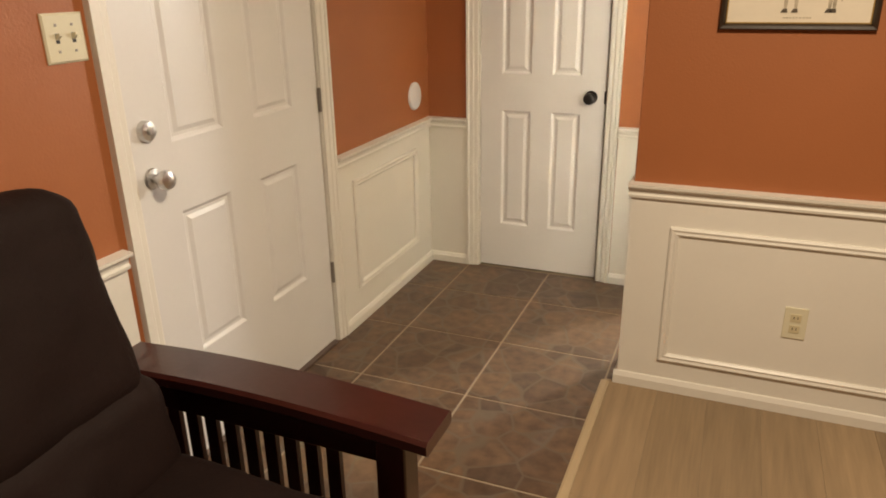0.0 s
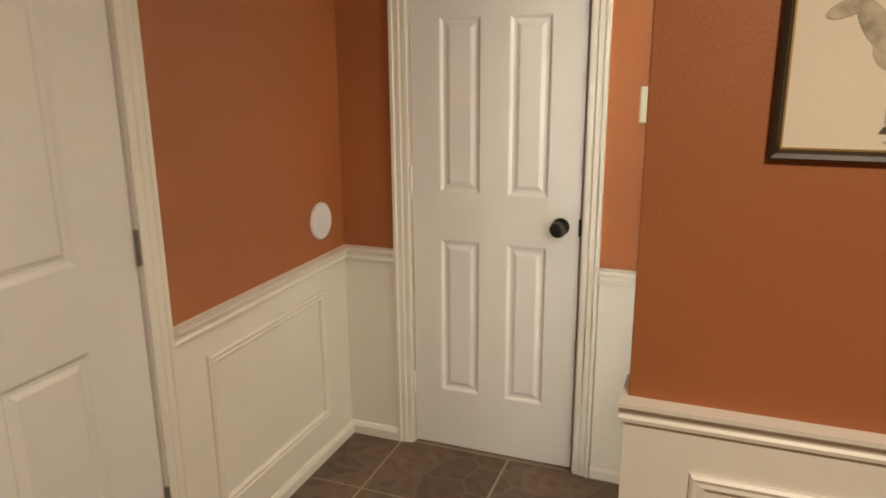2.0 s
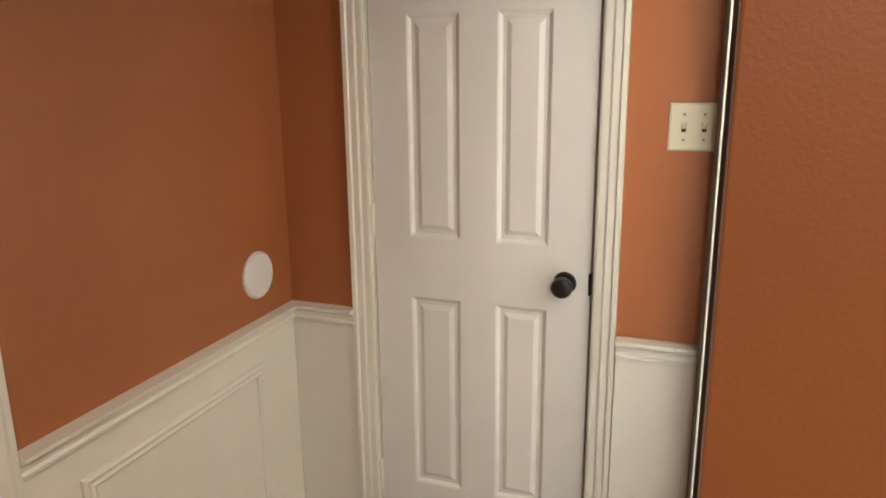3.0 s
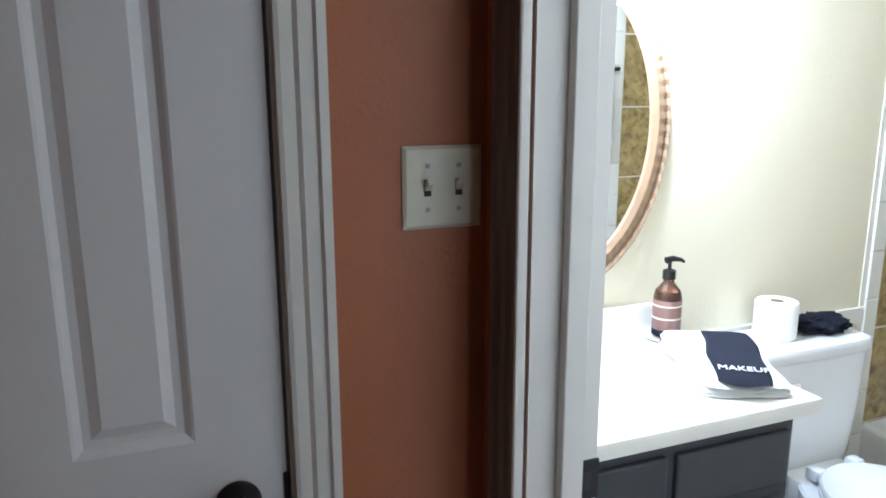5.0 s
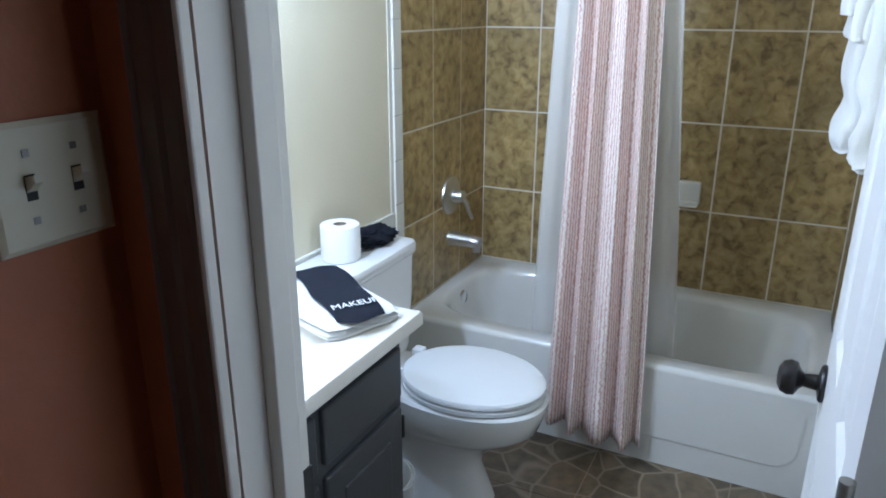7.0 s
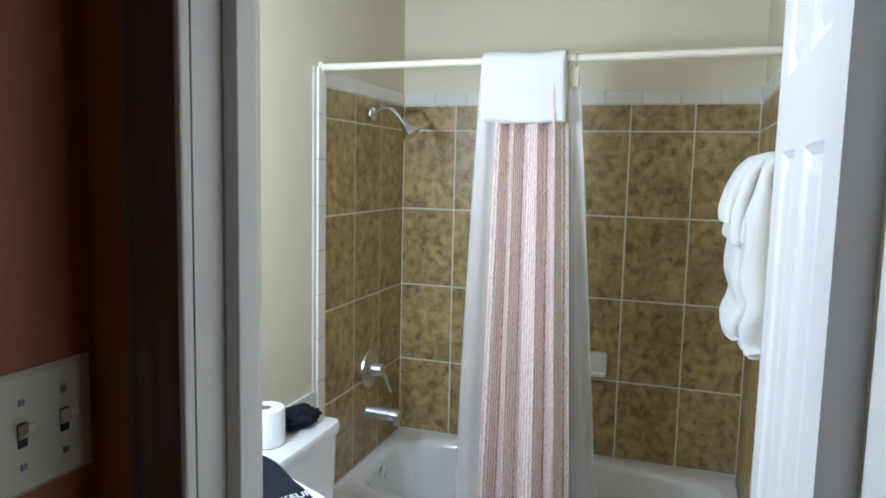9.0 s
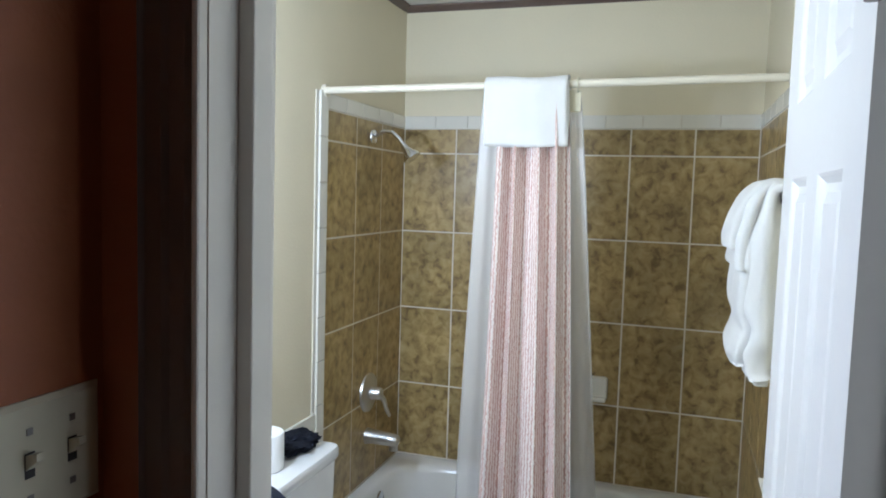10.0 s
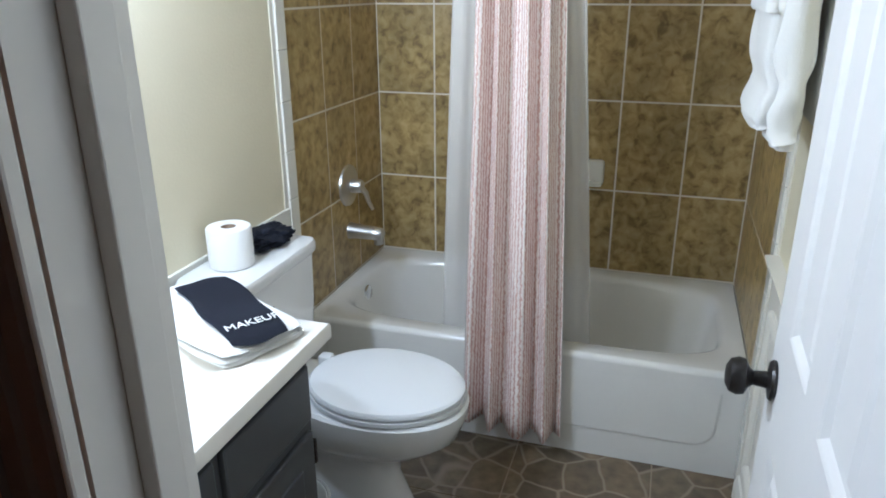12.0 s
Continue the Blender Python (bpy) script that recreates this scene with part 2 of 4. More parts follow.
# ---- mesh helpers ----
def add_box(bm, x0, x1, y0, y1, z0, z1, bevel=0.0, seg=2):
    vs = [bm.verts.new((x, y, z)) for x in (x0, x1) for y in (y0, y1) for z in (z0, z1)]
    fs = [bm.faces.new([vs[i] for i in q]) for q in ((0, 1, 3, 2), (4, 6, 7, 5), (0, 4, 5, 1), (2, 3, 7, 6), (0, 2, 6, 4), (1, 5, 7, 3))]
    if bevel:
        es = list({e for f in fs for e in f.edges})
        bmesh.ops.bevel(bm, geom=es, offset=bevel, segments=seg, profile=0.5, affect="EDGES")
    return bm


def box(*a, **k):
    return add_box(bmesh.new(), *a, **k)


def part(name, bm, material, parent=None, label="", smooth=False):
    me = bpy.data.meshes.new(name)
    bmesh.ops.recalc_face_normals(bm, faces=bm.faces[:])
    if smooth:
        for f in bm.faces:
            f.smooth = True
    bm.to_mesh(me)
    bm.free()
    me.materials.append(material)
    if smooth:
        me.set_sharp_from_angle(angle=radians(40))
    ob = new(name, me)
    if parent:
        ob.parent = parent
    if label:
        tagged(ob, label)
    return ob


def thing(name, label, category, group="", at=(0, 0, 0)):
    ob = new(name)
    ob.location = at
    return tagged(ob, label, category, group)


def struct(name, bm, material, label="", category="", smooth=False):
    return tagged(part(name, bm, material, None, "", smooth), label, category, "", "structure")


def loft(bm, rings, cap=True, closed=True):
    """Joins rings of equal length of points into a skin."""
    rows = [[bm.verts.new(p) for p in r] for r in rings]
    n = len(rows[0])
    for a, b in zip(rows, rows[1:]):
        for i in range(n if closed else n - 1):
            j = (i + 1) % n
            bm.faces.new((a[i], a[j], b[j], b[i]))
    if cap and closed:
        bm.faces.new(rows[0][::-1])
        bm.faces.new(rows[-1])
    return bm


def lathe(profile, origin=(0, 0, 0), axis="z", n=32, cap=True):
    """profile: (radius, height) pairs, turned about an axis through origin."""
    rings = []
    for r, h in profile:
        ring = []
        for i in range(n):
            a = 2 * math.pi * i / n
            c, s = max(r, 1e-4) * math.cos(a), max(r, 1e-4) * math.sin(a)
            p = {"z": (c, s, h), "y": (c, h, s), "x": (h, c, s)}[axis]
            ring.append([p[k] + origin[k] for k in range(3)])
        rings.append(ring)
    return loft(bmesh.new(), rings, cap)


def tube(points, radius, n=12):
    """A round bar along points; radius one number or one for each point."""
    pts = [Vector(p) for p in points]
    rings = []
    up = Vector((0.13, 0.31, 0.94)).normalized()
    for i, p in enumerate(pts):
        d = (pts[min(i + 1, len(pts) - 1)] - pts[max(i - 1, 0)]).normalized()
        u = d.cross(up).normalized()
        v = d.cross(u)
        r = radius[i] if isinstance(radius, (list, tuple)) else radius
        rings.append([p + r * (math.cos(2 * math.pi * k / n) * u + math.sin(2 * math.pi * k / n) * v) for k in range(n)])
    return loft(bmesh.new(), rings)


def extrude_profile(profile, a, b, place):
    """Sweeps a profile of (out, up) from a to b along a wall; place(along, out, up) gives the point."""
    return loft(bmesh.new(), [[place(t, o, u) for o, u in profile] for t in (a, b)])


def oval(cx, cy, rx, ry, z, n=40, p=2.0):
    out = []
    for i in range(n):
        a = 2 * math.pi * i / n
        c, s = math.cos(a), math.sin(a)
        out.append((cx + rx * math.copysign(abs(c) ** (2 / p), c), cy + ry * math.copysign(abs(s) ** (2 / p), s), z))
    return out


WEST = lambda t, o, u: (-1.495 + o, t, u)
NORTH = lambda t, o, u: (t, 3.525 - o, u)
PICT = lambda t, o, u: (t, 2.577 - o, u)
PICT_END = lambda t, o, u: (-0.302 - o, t, u)
BATHW = lambda t, o, u: (-0.285 - o, t, u)
BATHS = lambda t, o, u: (t, 2.69 + o, u)
RAIL = [(0.0, 0.745), (0.012, 0.747), (0.014, 0.756), (0.009, 0.762), (0.011, 0.775), (0.022, 0.784), (0.03, 0.787), (0.031, 0.797), (0.0, 0.8)]
BASE = [(0.0, 0.0), (0.014, 0.0), (0.014, 0.034), (0.01, 0.042), (0.006, 0.05), (0.0, 0.052)]
MOULD = [(0.0, -0.016), (0.008, -0.016), (0.014, -0.009), (0.01, 0.0), (0.013, 0.008), (0.006, 0.016), (0.0, 0.016)]


def moulding_frame(place, a0, a1, z0, z1, parent, off=0.006):
    """A picture-frame moulding on a wainscot, with mitred corners."""
    bm = bmesh.new()
    for o, w in ((0, 0),):
        corners = [(a0, z0, 1, 1), (a1, z0, -1, 1), (a1, z1, -1, -1), (a0, z1, 1, -1)]
        rings = []
        for (a, z, sa, sz) in corners:
            rings.append([place(a + sa * (u + 0.016), off + q, z + sz * (u + 0.016)) for q, u in MOULD])
        rows = [[bm.verts.new(p) for p in r] for r in rings]
        n = len(MOULD)
        for i in range(4):
            p, q = rows[i], rows[(i + 1) % 4]
            for k in range(n):
                bm.faces.new((p[k], p[(k + 1) % n], q[(k + 1) % n], q[k]))
    return part("panel_moulding", bm, WHITE, parent)


def casing(name, place, a0, a1, top, material, label, width=0.062, legs=True, gap0=True, gap1=True):
    """Door casing: two legs and a head, each with a stepped profile."""
    prof = [(0.0, 0.0), (0.01, 0.0), (0.012, 0.006), (0.012, 0.022), (0.016, 0.028), (0.016, 0.046), (0.021, 0.05), (0.021, width), (0.0, width)]
    ob = struct(name, bmesh.new(), material, label, "door casing")
    for side, a in ((-1, a0), (1, a1)):
        bm = loft(bmesh.new(), [[place(a + side * u, o, z) for o, u in prof] for z in (0.0, top)])
        part("casing_leg", bm, material, ob)
    bm = loft(bmesh.new(), [[place(a, o, top + u) for o, u in prof] for a in (a0 - width, a1 + width)])
    part("casing_head", bm, material, ob)
    return ob


# ---- structure ----
DOOR_TOP = 2.04
wall_west = struct("wall_west", bmesh.new(), TERRACOTTA, "terracotta orange painted wall with white wainscot below", "wall")
bm = box(-1.62, -1.495, -3.0, 1.50, 0, 2.46)
add_box(bm, -1.62, -1.495, 1.50, 2.49, DOOR_TOP, 2.46)
add_box(bm, -1.62, -1.495, 2.49, 3.65, 0, 2.46)
part("painted_wall", bm, TERRACOTTA, wall_west)
bm = box(-1.495, -1.489, -2.99, 1.435, 0, 0.75)
add_box(bm, -1.495, -1.489, 2.555, 3.518, 0, 0.75)
part("wainscot_panel", bm, WHITE, wall_west, "white painted wainscot")
moulding_frame(WEST, 2.68, 3.335, 0.165, 0.67, wall_west)
moulding_frame(WEST, 0.45, 1.32, 0.165, 0.67, wall_west)

wall_north = struct("wall_north", bmesh.new(), TERRACOTTA, "terracotta orange wall beside the closet door", "wall")
bm = box(-1.495, -1.215, 3.525, 3.65, 0, 2.46)
add_box(bm, -1.215, -0.57, 3.525, 3.65, DOOR_TOP, 2.46)
add_box(bm, -0.57, -0.285, 3.525, 3.65, 0, 2.46)
part("painted_wall", bm, TERRACOTTA, wall_north)
bm = box(-1.489, -1.278, 3.519, 3.525, 0, 0.75)
add_box(bm, -0.508, -0.285, 3.519, 3.525, 0, 0.75)
part("wainscot_panel", bm, WHITE, wall_north, "white painted wainscot")
part("closet_back", box(-1.475, -0.29, 4.25, 4.31, 0, 2.46), DOOR_WHITE, wall_north)

wall_picture = struct("wall_picture", bmesh.new(), TERRACOTTA, "terracotta orange wall with white panelled wainscot", "wall")
part("painted_wall", box(-0.302, 3.0, 2.577, 2.66, 0, 2.46, bevel=0.004), TERRACOTTA, wall_picture)
bm = box(-0.308, 2.99, 2.571, 2.577, 0, 0.75)
add_box(bm, -0.308, -0.302, 2.577, 2.69, 0, 0.75)
part("wainscot_panel", bm, WHITE, wall_picture, "white painted wainscot")
moulding_frame(PICT, -0.166, 0.95, 0.125, 0.65, wall_picture)
moulding_frame(PICT, 1.12, 2.3, 0.125, 0.65, wall_picture)

wall_bath_south = struct("wall_bath_south", box(-0.165, 2.33, 2.66, 2.69, 0, 2.44), CREAM, "cream painted bathroom wall", "wall")
wall_bath_west = struct("wall_bath_west", bmesh.new(), TERRACOTTA, "wall with the bathroom doorway", "wall")
for x0, x1, m in ((-0.285, -0.225, TERRACOTTA), (-0.225, -0.165, CREAM)):
    bm = box(x0, x1, 2.66, 2.80, 0, 2.46)
    add_box(bm, x0, x1, 2.80, 3.42, DOOR_TOP, 2.46)
    add_box(bm, x0, x1, 3.42, 3.525 if m is TERRACOTTA else 4.31, 0, 2.46)
    if m is TERRACOTTA:
        add_box(bm, x0, x1, 3.525, 4.31, 0, 2.46)
    part("wall_face", bm, m, wall_bath_west)
wall_bath_north = struct("wall_bath_north", box(-0.165, 2.33, 4.19, 4.31, 0, 2.44), CREAM, "cream painted textured bathroom wall", "wall")
wall_bath_east = struct("wall_bath_east", box(2.21, 2.33, 2.69, 4.19, 0, 2.44), CREAM, "cream painted wall above the tub tiles", "wall")
struct("wall_south", box(-1.6, 3.12, -3.12, -3.0, 0, 2.46), TERRACOTTA, "terracotta painted living room wall", "wall")
struct("wall_east", box(3.0, 3.12, -3.0, 2.66, 0, 2.46), TERRACOTTA, "terracotta painted living room wall", "wall")
bm = box(-1.6, 3.12, -3.12, 2.66, 2.46, 2.56)
add_box(bm, -1.6, -0.225, 2.66, 4.31, 2.46, 2.56)
struct("ceiling", bm, CEIL, "white textured ceiling", "ceiling")
struct("ceiling_bath", box(-0.225, 2.33, 2.66, 4.31, 2.425, 2.455), CEIL, "white textured bathroom ceiling", "ceiling")

CROWN = [(0.0, 2.395), (0.006, 2.395), (0.012, 2.405), (0.024, 2.418), (0.026, 2.4245), (0.0, 2.4245)]
for place, a, b in ((lambda t, o, u: (t, 4.19 - o, u), -0.16, 2.184), (lambda t, o, u: (2.21 - o, t, u), 2.69, 4.19), (BATHS, -0.16, 2.184)):
    struct("trim_crown", extrude_profile(CROWN, a, b, place), BROWN_TRIM, "narrow dark brown ceiling moulding", "moulding")

for place, runs in ((WEST, ((-2.99, 1.437), (2.55, 3.525))), (NORTH, ((-1.49, -1.277), (-0.508, -0.285))), (PICT, ((-0.318, 2.99),)), (PICT_END, ((2.577, 2.69),))):
    for a, b in runs:
        struct("trim_chair_rail", extrude_profile([((o + 0.006) * (0.4 if place is PICT_END else 1.0) if o else 0, u) for o, u in RAIL], a, b, place), WHITE, "white moulded chair rail", "chair rail")
        struct("baseboard", extrude_profile([(o + 0.006 if o else 0.006, u) for o, u in BASE], a if place is not PICT else -0.322, b, place), WHITE, "white painted baseboard", "baseboard")
bath_rail = struct("trim_bath_rail", extrude_profile([(o + 0.006 if o else 0, u) for o, u in RAIL], -0.1, 1.36, BATHS), WHITE, "white chair rail on the bathroom wall", "chair rail")
bw = part("wainscot_panel", box(-0.16, 1.36, 2.69, 2.696, 0, 0.75), WHITE, wall_bath_south, "white painted wainscot")
moulding_frame(BATHS, 0.75, 1.28, 0.165, 0.67, wall_bath_south)
struct("baseboard", extrude_profile([(o + 0.006 if o else 0.006, u * 1.6) for o, u in BASE], -0.1, 1.36, BATHS), WHITE, "white painted baseboard", "baseboard")

casing("trim_casing_entry", WEST, 1.518, 2.486, DOOR_TOP - 0.005, WHITE, "cream white entry door casing")
casing("trim_casing_closet", NORTH, -1.213, -0.573, DOOR_TOP - 0.005, WHITE, "white moulded closet door casing")
casing("trim_casing_bath", BATHW, 2.795, 3.414, DOOR_TOP - 0.005, BROWN_TRIM, "brown painted bathroom door casing", width=0.05)


def jamb(name, x0, x1, y0, y1, horizontal_axis, label):
    """The lining of a door opening, with a stop on both sides."""
    ob = struct(name, bmesh.new(), WHITE, label, "door jamb")
    t = 0.012
    if horizontal_axis == "y":
        for s, y in ((1, y0), (-1, y1)):
            a, b = sorted((y, y - s * t))
            part("jamb_leg", box(x0, x1, a, b, 0, DOOR_TOP - 0.012), WHITE, ob)
    else:
        for s, x in ((1, x0), (-1, x1)):
            a, b = sorted((x, x - s * t))
            part("jamb_leg", box(a, b, y0, y1, 0, DOOR_TOP - 0.012), WHITE, ob)
    part("jamb_head", box(x0, x1, y0 - (t if horizontal_axis == "y" else 0), y1 + (t if horizontal_axis == "y" else 0), DOOR_TOP - 0.012, DOOR_TOP), WHITE, ob)
    return ob


jamb("trim_jamb_entry", -1.62, -1.497, 1.505, 2.485, "y", "white painted entry door jamb")
jamb("trim_jamb_closet", -1.209, -0.578, 3.527, 3.65, "x", "white painted closet door jamb")
bath_jamb = jamb("trim_jamb_bath", -0.272, -0.157, 2.807, 3.412, "y", "white painted bathroom door jamb")
part("jamb_bead", box(-0.296, -0.28, 3.4065, 3.414, 0, DOOR_TOP - 0.012, bevel=0.003), WHITE, bath_jamb)
part("door_stop", box(-0.226, -0.191, 3.394, 3.412, 0, DOOR_TOP - 0.012, bevel=0.002), WHITE, bath_jamb)
part("strike_plate", box(-0.188, -0.1545, 3.4085, 3.4125, 0.895, 0.957, bevel=0.001), BRONZE, bath_jamb, "dark bronze strike plate")
part("strike_hole", box(-0.181, -0.169, 3.4075, 3.4095, 0.91, 0.94), SLOT, bath_jamb)


def panel_door(name, w, h, cols, rows, label, thick=0.035):
    """A moulded panel door lying in x (width) and z, its face towards -y; panels sunk with a raised field on both faces."""
    ob = thing(name, label, "door")
    tagged(ob, kind="structure")
    xs = sorted({0.0, w, *[c for p in cols for c in p]})
    zs = sorted({0.0, h, *[c for p in rows for c in p]})
    bm = bmesh.new()
    for side, y in ((1, 0.0), (-1, thick)):
        for xa, xb in zip(xs, xs[1:]):
            for za, zb in zip(zs, zs[1:]):
                if (xa, xb) in cols and (za, zb) in rows:
                    steps = [(0.0, 0.0), (0.004, 0.002), (0.012, 0.009), (0.022, 0.009), (0.036, 0.003)]
                    rings = []
                    for q, d in steps:
                        yy = y + side * d
                        rings.append([(xa + q, yy, za + q), (xb - q, yy, za + q), (xb - q, yy, zb - q), (xa + q, yy, zb - q)])
                    rr = [[bm.verts.new(p) for p in r] for r in rings]
                    for a, b in zip(rr, rr[1:]):
                        for i in range(4):
                            bm.faces.new((a[i], a[(i + 1) % 4], b[(i + 1) % 4], b[i]))
                    bm.faces.new(rr[-1])
                else:
                    bm.faces.new([bm.verts.new(p) for p in ((xa, y, za), (xb, y, za), (xb, y, zb), (xa, y, zb))])
    for a, b in (((0, 0), (w, 0)), ((w, 0), (w, h)), ((w, h), (0, h)), ((0, h), (0, 0))):
        bm.faces.new([bm.verts.new(p) for p in ((a[0], 0, a[1]), (b[0], 0, b[1]), (b[0], thick, b[1]), (a[0], thick, a[1]))])
    bmesh.ops.remove_doubles(bm, verts=bm.verts[:], dist=1e-5)
    part("slab", bm, DOOR_WHITE, ob)
    return ob


def knob(parent, x, z, material, y=0.0, side=-1, label="dark bronze door knob"):
    k = part("door_knob", lathe([(0.0, 0.0), (0.03, 0.0), (0.031, 0.004), (0.028, 0.008), (0.013, 0.011), (0.011, 0.03), (0.016, 0.036), (0.027, 0.042), (0.029, 0.052), (0.025, 0.063), (0.014, 0.069), (0.0, 0.07)], axis="y"), material, parent, label, smooth=True)
    k.location = (x, y, z)
    k.rotation_euler = (0, 0, 0 if side > 0 else math.pi)
    return k


def hinge(parent, x, y, z, h=0.09, material=None):
    hg = part("hinge", tube([(x, y, z - h / 2), (x, y, z + h / 2)], 0.007), material or HINGE, parent, "steel hinge", smooth=True)
    return hg


# Entry door: hinges at the far side, its inner face set just behind the wall's.
door_1 = panel_door("door_1", 0.962, 2.02, [(0.17, 0.4), (0.56, 0.79)], [(0.35, 0.82), (1.03, 1.62), (1.72, 1.9)], "white six panel entry door with nickel knob and deadbolt")
door_1.matrix_world = pose(-1.503, 1.516, 0.012, 0, 0, 90)
knob(door_1, 0.075, 0.945, NICKEL, label="round nickel door knob")
part("deadbolt", lathe([(0.0, 0.0), (0.03, 0.0), (0.03, 0.008), (0.026, 0.018), (0.012, 0.02), (0.011, 0.032), (0.0, 0.033)], (0.075, 0, 1.08), "y"), NICKEL, door_1, "nickel deadbolt turn", smooth=True)
for ob in door_1.children:
    if ob.name.startswith("deadbolt"):
        ob.rotation_euler = (0, 0, math.pi)
        ob.location = (0.15, 0, 0)
for z in (0.31, 1.03, 1.8):
    hinge(door_1, 0.967, -0.008, z)
struct("threshold", box(-1.62, -1.482, 1.507, 2.466, 0, 0.011, bevel=0.003), BROWN_TRIM, "brown wooden entry threshold", "threshold")
part("outer_panel", box(-1.66, -1.625, 1.45, 2.52, 0, 2.1), DOOR_WHITE, wall_west)

SIX = [(0.236, 0.838), (1.016, 1.62), (1.73, 1.91)]
door_2 = panel_door("door_2", 0.622, 2.02, [(0.11, 0.26), (0.363, 0.507)], SIX, "closed white six panel closet door with dark knob")
door_2.location = (-1.205, 3.531, 0.012)
knob(door_2, 0.555, 0.92, BRONZE)
part("latch_plate", box(0.617, 0.6235, -0.002, 0.02, 0.89, 0.95), BRONZE, door_2)
for z in (0.25, 1.06, 1.8):
    hinge(door_2, -0.004, -0.006, z, material=WHITE)

# Bathroom door: swung open against the right-hand wall.
door_3 = panel_door("door_3", 0.61, 2.02, [(0.1, 0.255), (0.345, 0.5)], SIX, "open white six panel bathroom door with dark knob")
door_3.matrix_world = pose(-0.145, 2.807, 0.012, 0, 0, -1.4)
knob(door_3, 0.555, 0.918, BRONZE, y=0.035, side=1)
knob(door_3, 0.555, 0.918, BRONZE, y=0.0, side=-1)
for z in (0.25, 1.06, 1.8):
    hinge(door_3, -0.006, 0.04, z)

# ---- floors ----
floor = struct("floor", box(-1.6, 3.12, -3.12, 4.31, -0.12, -0.0022), GROUT_FLOOR, "floor of stone vinyl tiles and oak planks", "floor")


def floor_piece(name, x0, x1, y0, y1, material, parent, gap, z1=0.0):
    g = gap / 2
    bm = bmesh.new()
    b = 0.001 if gap > 0.002 else 0.0003
    loft(bm, [[(x0 + g, y0 + g, -0.0022), (x1 - g, y0 + g, -0.0022), (x1 - g, y1 - g, -0.0022), (x0 + g, y1 - g, -0.0022)],
              [(x0 + g, y0 + g, z1 - b), (x1 - g, y0 + g, z1 - b), (x1 - g, y1 - g, z1 - b), (x0 + g, y1 - g, z1 - b)],
              [(x0 + g + b, y0 + g + b, z1), (x1 - g - b, y0 + g + b, z1), (x1 - g - b, y1 - g - b, z1), (x0 + g + b, y1 - g - b, z1)]])
    return part(name, bm, material, parent)


threshold_strip = struct("trim_floor_strip", extrude_profile([(0.0, -0.006), (0.0, 0.002), (0.008, 0.006), (0.024, 0.006), (0.032, 0.002), (0.032, -0.006)], 0.94, 2.556, lambda t, o, u: (-0.365 + o, t, u)), mat("tan_strip", (0.46, 0.36, 0.22), rough=0.4), "tan transition strip between tile and planks", "floor strip")
# ---- bathroom ----
def bathtub():
    t = thing("bathtub", "ivory enamelled bathtub built in between tiled walls", "bathtub")
    x0, x1, y0, y1, z1 = 1.44, 2.205, 2.697, 4.184, 0.372
    cx, cy = (x0 + x1) / 2 + 0.012, (y0 + y1) / 2
    n = 72
    bm = bmesh.new()

    def sq(rx, ry, z, p, ox=0.0):
        return oval(cx + ox, cy, rx, ry, z, n, p)
    outer = sq((x1 - x0 - 0.02) / 2, (y1 - y0) / 2, z1 - 0.012, 60, -0.002)
    rings = [outer, sq((x1 - x0 - 0.02) / 2 - 0.002, (y1 - y0) / 2 - 0.003, z1, 60, -0.002),
             sq(0.315, 0.695, z1 + 0.002, 5), sq(0.302, 0.68, z1 - 0.008, 4.6), sq(0.292, 0.668, z1 - 0.03, 4.4),
             sq(0.27, 0.635, 0.18, 4.2), sq(0.25, 0.595, 0.08, 4), sq(0.2, 0.52, 0.05, 3.6), sq(0.05, 0.1, 0.046, 2.5)]
    loft(bm, rings, cap=False)
    part("basin", bm, TUB_ENAMEL, t, smooth=True)
    # the apron with a sunk panel
    bm = bmesh.new()
    roll = [(x0 + 0.01, z1 - 0.06)] + [(x0 + 0.028 - 0.02 * math.cos(k * math.pi / 16), z1 - 0.0195 + 0.02 * math.sin(k * math.pi / 16)) for k in range(9)] + [(x0 + 0.04, z1 - 0.002), (x0 + 0.04, z1 - 0.06)]
    loft(bm, [[(x, y, z) for x, z in roll] for y in (y0, y1)])
    part("rim_roll", bm, TUB_ENAMEL, t, smooth=True)
    part("apron", box(x0 + 0.0105, x0 + 0.05, y0, y1, 0.0, z1 - 0.058), TUB_ENAMEL, t)
    outline = [(y0 + 0.07, z1 - 0.075), (y0 + 0.075, 0.19)] + [(y0 + 0.075 + 0.075 * (1 - math.cos(a)), 0.175 - 0.075 * math.sin(a)) for a in [math.pi / 2 * k / 8 for k in range(9)]]
    outline += [(y1 - (y - y0), z) for y, z in outline[::-1]]
    bm = loft(bmesh.new(), [[(x0 + 0.014, y, z) for y, z in outline], [(x0 + 0.008, y, z) for y, z in outline], [(x0 + 0.0065, y + (0.006 if y < cy else -0.006), z + (0.006 if z < 0.3 else 0)) for y, z in outline]])
    part("apron_panel", bm, TUB_ENAMEL, t)
    part("overflow_plate", lathe([(0.0, 0.0), (0.036, 0.0), (0.036, -0.005), (0.028, -0.01), (0.0, -0.011)], (1.82, 4.108, 0.312), "y"), CHROME, t, "chrome overflow plate", smooth=True)
    return t


bathtub()


